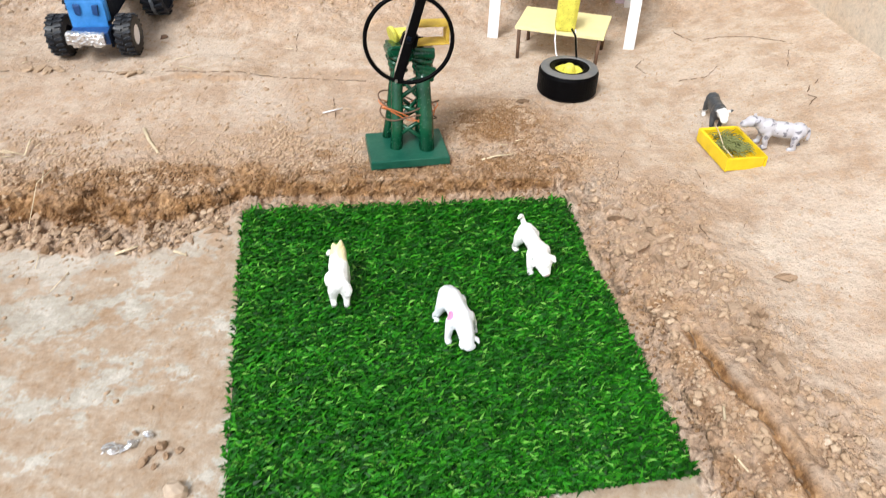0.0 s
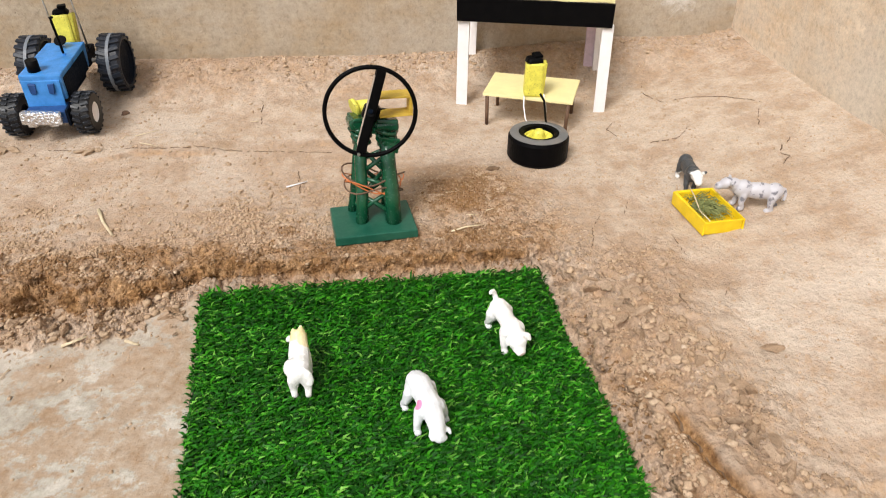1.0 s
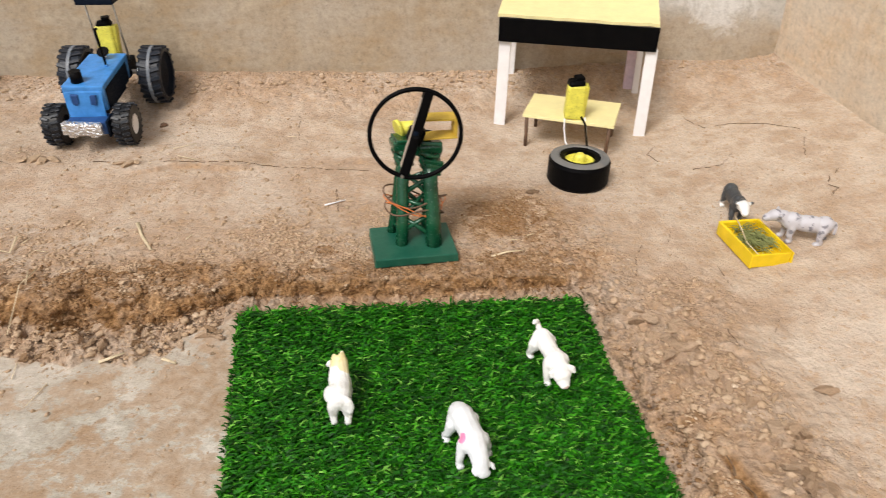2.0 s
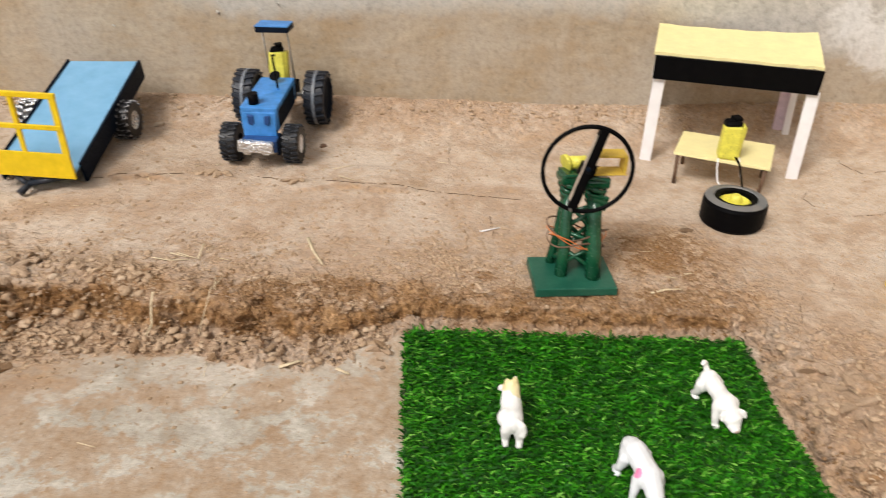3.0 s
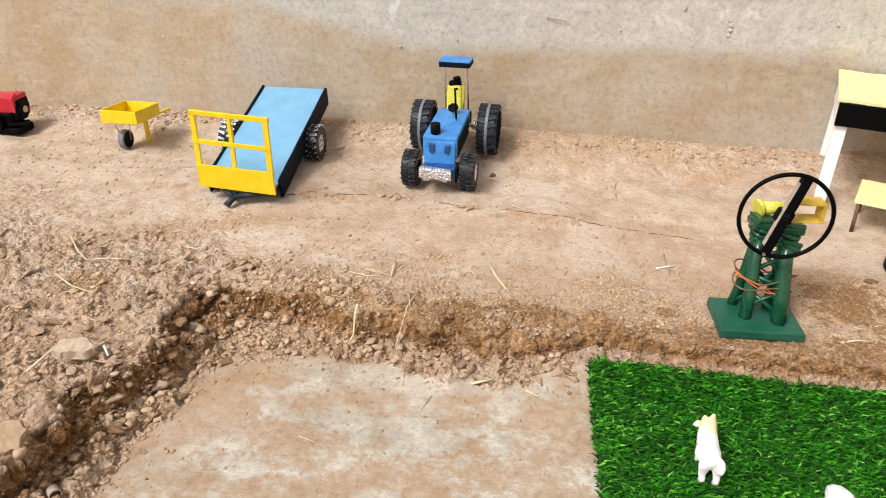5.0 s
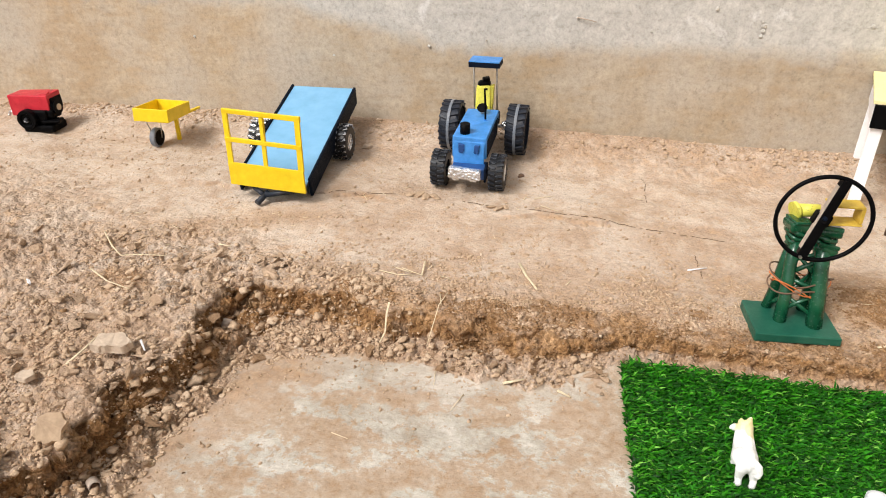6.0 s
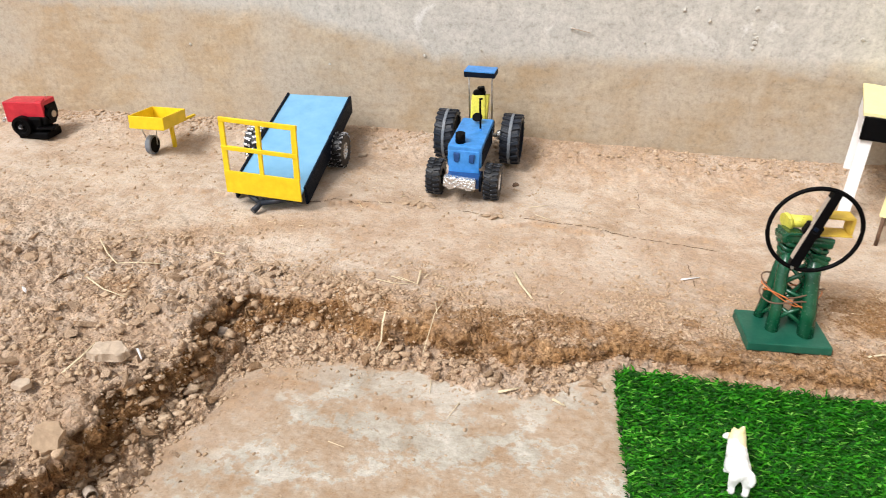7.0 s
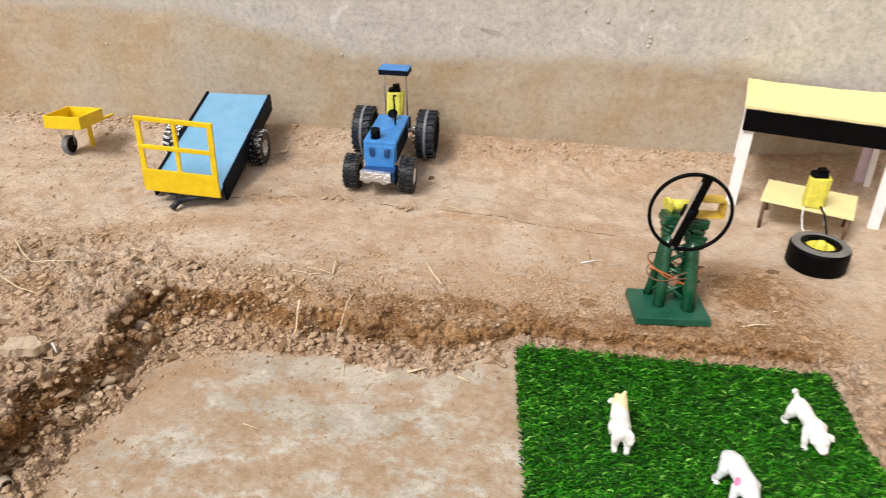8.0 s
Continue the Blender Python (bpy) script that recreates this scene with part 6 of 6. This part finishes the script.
straw([(-0.115, 0.123), (-0.104, 0.098), (-0.089, 0.072)], 0.0018)
straw([(-0.261, 0.069), (-0.241, 0.065), (-0.223, 0.069)], 0.0009)
straw([(-0.247, 0.081), (-0.227, 0.074)], 0.0010)
straw([(-0.217, 0.095, 0.004), (-0.215, 0.071)], 0.0013)
straw([(0.068, 0.152), (0.089, 0.162)], 0.0013, "pale stick lying across a crack in the earth", M_WHITE)
straw([(-0.2280, -0.003, 0.012), (-0.2300, -0.009, 0.013), (-0.2310, -0.016, 0.010), (-0.2350, -0.024, 0.005)], 0.0013, "pale bent twig leaning on the pit's bank")
straw([(-0.179, 0.042, 0.002), (-0.181, 0.012, 0.006), (-0.187, -0.021, 0.008)], 0.0006, "thin dry stalk hanging down the pit's bank")
straw([(-0.107, -0.049), (-0.088, -0.042)], 0.0019)
straw([(-0.056, -0.049), (-0.044, -0.055)], 0.0017)
straw([(-0.609, 0.075), (-0.579, 0.046), (-0.553, 0.026), (-0.526, 0.030), (-0.496, 0.029)], 0.0010, "long bent dry root on the loose earth", rise=0.006)
straw([(-0.570, -0.004), (-0.536, -0.023), (-0.502, -0.034)], 0.0011, "bent dry root on the loose earth", rise=0.006)
straw([(-0.478, -0.160), (-0.477, -0.135), (-0.478, -0.112)], 0.0016, "dry stick on the loose earth", rise=0.006)
straw([(-0.462, 0.080), (-0.444, 0.077)], 0.0012, rise=0.005)
straw([(-0.430, -0.118, 0.006), (-0.420, -0.128, 0.004)], 0.0012, "white splinter standing in the loose earth", M_WHITE)
straw([(-0.241, -0.144), (-0.225, -0.148)], 0.0006)
straw([(-0.140, -0.071), (-0.147, -0.095)], 0.0005)
straw([(-0.173, -0.045), (-0.170, -0.064)], 0.0005)
straw([(-0.240, 0.082), (-0.216, 0.072)], 0.0008)
straw([(0.349, -0.276), (0.344, -0.296), (0.344, -0.308), (0.347, -0.322)], 0.0010, "thin curved dry root beside the turf", rise=0.004)
straw([(0.230, 0.041), (0.245, 0.047), (0.260, 0.049)], 0.0013, "short brown stick at the pit's rim", rise=0.003)
straw([(-0.119, 0.295), (-0.094, 0.307)], 0.0008)
straw([(-0.107, 0.267), (-0.084, 0.255)], 0.0009)
straw([(-0.187, 0.040), (-0.181, 0.020)], 0.0006)
rng_s = random.Random(4)
for _ in range(44):
    x, y, a, n = rng_s.uniform(-0.62, 0.30), rng_s.uniform(0.045, 0.36), rng_s.uniform(0, math.pi), rng_s.uniform(0.004, 0.012)
    if abs(x - 0.16) < 0.06 and y < 0.13:
        continue
    straw([(x, y), (x + n * math.cos(a), y + n * math.sin(a))], rng_s.uniform(0.0004, 0.0008), "tiny splinter of straw on the earth")


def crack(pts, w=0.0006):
    """A drying crack or broken edge: a ragged narrow strip on the surface, its shade put into the colour."""
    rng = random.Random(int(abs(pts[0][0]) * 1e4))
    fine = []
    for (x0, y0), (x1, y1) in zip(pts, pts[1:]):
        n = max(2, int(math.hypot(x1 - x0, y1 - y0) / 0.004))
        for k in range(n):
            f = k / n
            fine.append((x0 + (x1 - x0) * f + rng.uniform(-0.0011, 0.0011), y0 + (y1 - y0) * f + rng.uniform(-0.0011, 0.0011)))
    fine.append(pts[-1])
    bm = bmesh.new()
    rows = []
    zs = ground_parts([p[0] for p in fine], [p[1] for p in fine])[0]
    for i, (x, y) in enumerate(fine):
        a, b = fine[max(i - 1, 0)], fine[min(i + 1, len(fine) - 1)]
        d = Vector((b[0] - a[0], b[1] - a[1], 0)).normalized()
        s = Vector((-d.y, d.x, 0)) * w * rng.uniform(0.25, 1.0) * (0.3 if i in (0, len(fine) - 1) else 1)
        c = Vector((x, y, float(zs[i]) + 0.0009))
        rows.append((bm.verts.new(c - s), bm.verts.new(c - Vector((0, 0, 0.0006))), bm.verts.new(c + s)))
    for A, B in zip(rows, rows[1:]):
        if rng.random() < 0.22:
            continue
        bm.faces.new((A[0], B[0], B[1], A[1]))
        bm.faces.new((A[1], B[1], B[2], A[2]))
    tagged(part("ground_crack_shade", bm, M_CRACKSHADE_PEBBLE), "dark strip for the shade in a crack, ledge or furrow", "crack", kind="structure")


# the first five strips darken the furrow and the ledge, where shade falls
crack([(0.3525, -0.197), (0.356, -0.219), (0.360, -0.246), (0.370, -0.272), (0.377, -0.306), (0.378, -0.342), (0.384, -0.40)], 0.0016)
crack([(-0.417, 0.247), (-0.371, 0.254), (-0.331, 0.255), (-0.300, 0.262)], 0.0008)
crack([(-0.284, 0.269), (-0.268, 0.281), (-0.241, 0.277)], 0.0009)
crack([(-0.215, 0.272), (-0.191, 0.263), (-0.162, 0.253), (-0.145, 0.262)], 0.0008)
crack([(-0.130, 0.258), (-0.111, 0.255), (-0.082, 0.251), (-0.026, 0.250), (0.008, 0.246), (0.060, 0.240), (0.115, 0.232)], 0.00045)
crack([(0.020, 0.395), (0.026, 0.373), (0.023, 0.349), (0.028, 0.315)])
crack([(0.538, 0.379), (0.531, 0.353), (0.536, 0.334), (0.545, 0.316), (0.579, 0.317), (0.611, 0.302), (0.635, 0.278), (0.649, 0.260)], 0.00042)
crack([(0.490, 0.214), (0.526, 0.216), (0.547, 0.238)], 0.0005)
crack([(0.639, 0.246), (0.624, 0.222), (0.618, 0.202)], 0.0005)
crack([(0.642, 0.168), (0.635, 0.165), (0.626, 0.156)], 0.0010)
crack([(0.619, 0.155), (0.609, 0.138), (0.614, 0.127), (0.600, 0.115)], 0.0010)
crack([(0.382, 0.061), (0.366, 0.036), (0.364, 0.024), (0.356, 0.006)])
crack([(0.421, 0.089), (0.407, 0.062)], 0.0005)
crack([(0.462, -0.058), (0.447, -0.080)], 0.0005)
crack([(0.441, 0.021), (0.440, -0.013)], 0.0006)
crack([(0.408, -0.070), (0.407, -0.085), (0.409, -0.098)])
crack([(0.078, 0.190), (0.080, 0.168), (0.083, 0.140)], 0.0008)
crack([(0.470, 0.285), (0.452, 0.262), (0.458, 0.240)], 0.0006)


# a curl of tin at the foot of the spoil and a twist of foil on the pit floor
def build_tin():
    x, y = -0.398, -0.246
    bm = tube([(-0.006, 0, 0), (0.008, 0.001, 0.001)], 0.0062, 16)
    bmesh.ops.delete(bm, geom=[f for f in bm.faces if len(f.verts) > 4], context="FACES")
    bmesh.ops.solidify(bm, geom=bm.faces[:], thickness=0.0006)
    ob = part("tin_ferrule", bm, M_STONE)
    ob.matrix_basis = pose(x, y, ground_z(x, y) + 0.005, 10, 15, 140) @ Matrix.Scale(0.75, 4)
    tagged(ob, "short grey metal tube half buried in earth", "tube")


build_tin()
for k, (dx, dy, s) in enumerate(((0, 0, 0.0052), (0.010, 0.004, 0.0040), (0.018, 0.011, 0.0034), (-0.006, 0.001, 0.0030))):
    x, y = -0.050 + dx, -0.259 + dy
    lump("foil_scrap", s, (x, y, ground_z(x, y) + s * 0.5), (25 * k, 20, 70 * k), M_CHROME, "crumpled scrap of silver foil on the screed", "scrap", "scraps of foil", 2, 70 + k, 0.75, (1.3, 0.7, 0.6))
for k, (x, y, s) in enumerate(((-0.026, -0.262, 0.0034), (-0.020, -0.258, 0.0042), (-0.016, -0.266, 0.0030), (-0.030, -0.270, 0.0036), (-0.008, -0.262, 0.0026), (-0.040, -0.246, 0.0024), (-0.022, -0.274, 0.0022))):
    lump("earth_crumb", s, (x, y, ground_z(x, y) + s * 0.3), (10, 50 * k, 30), M_EARTH, "brown crumb of earth on the screed", "clod", "lumps of earth", 2, 78 + k, 0.4, (1.2, 0.9, 0.7))
lump("pale_stone", 0.0070, (-0.004, -0.294, ground_z(-0.004, -0.294) + 0.003), (0, 10, 40), M_MORTAR, "small pale stone on the screed", "stone", "stones", 2, 88, 0.35)
lump("dark_pebble", 0.0055, (0.292, 0.167, ground_z(0.292, 0.167) + 0.001), (0, 0, 0), M_CRACKSHADE_PEBBLE, "small dark pebble on the earth", "stone", "stones", 2, 5, 0.4, (1.3, 0.7, 0.5))
lump("dark_pebble", 0.0045, (-0.146, 0.361, ground_z(-0.146, 0.361) + 0.001), (0, 0, 40), M_BROWN, "small dark pebble on the earth", "stone", "stones", 2, 6, 0.4, (1.3, 0.8, 0.6))
lump("grey_stone", 0.0065, (-0.392, 0.415, ground_z(-0.392, 0.415) + 0.002), (0, 0, 40), M_MORTAR, "small pale stone beside the trailer wheel", "stone", "stones", 2, 9, 0.3, (1.2, 0.9, 0.6))

for k, (x, y, s) in enumerate(((-0.283, 0.267, 0.005), (-0.272, 0.272, 0.0065), (-0.262, 0.270, 0.006), (-0.250, 0.274, 0.0065), (-0.170, 0.254, 0.005), (-0.160, 0.252, 0.006), (-0.152, 0.258, 0.0045))):
    lump("crust_flake", s, (x, y, ground_z(x, y) + 0.0015), (8, -6, 50 * k), M_CLAY, "brown broken flake of earth crust", "clod", "lumps of earth", 2, 40 + k, 0.45, (1.5, 0.8, 0.4))
lump("paper_scrap", 0.0034, (-0.620, -0.040, ground_z(-0.620, -0.040) + 0.004), (20, 30, 60), M_WHITE, "white scrap of paper among the clods", "scrap", "", 2, 91, 0.6, (0.5, 1.6, 0.35))

# drips and blobs of mortar standing proud of the plaster
north = bpy.data.objects["wall_north"]
for k, (x, z, s) in enumerate(((0.164, 0.217, 0.0026), (0.1665, 0.211, 0.0034), (0.166, 0.2045, 0.0030), (0.164, 0.197, 0.0028), (0.163, 0.250, 0.0030), (0.104, 0.234, 0.0026), (0.069, 0.250, 0.0030), (-0.304, 0.184, 0.0022), (-0.216, 0.193, 0.0022), (-0.083, 0.225, 0.0024), (0.30, 0.21, 0.0024), (0.02, 0.205, 0.0020), (-0.46, 0.17, 0.0022), (-0.70, 0.20, 0.0024))):
    bm = bmesh.new()
    bmesh.ops.create_icosphere(bm, subdivisions=2, radius=s)
    for v in bm.verts:
        v.co *= 1 + 0.5 * noise.noise(v.co / s * 1.3 + Vector((k * 3.7, 0, 0)))
        v.co.y *= 0.6
    blob = part("mortar_blob", bm, M_LIMEBLOB, north)
    blob.location = (x, -0.001, z)
twig = part("twig", tube([(-0.083, -0.003, 0.225), (-0.069, -0.004, 0.222), (-0.055, -0.003, 0.218)], [0.0010, 0.0008, 0.0005], 6), M_STONE, north)
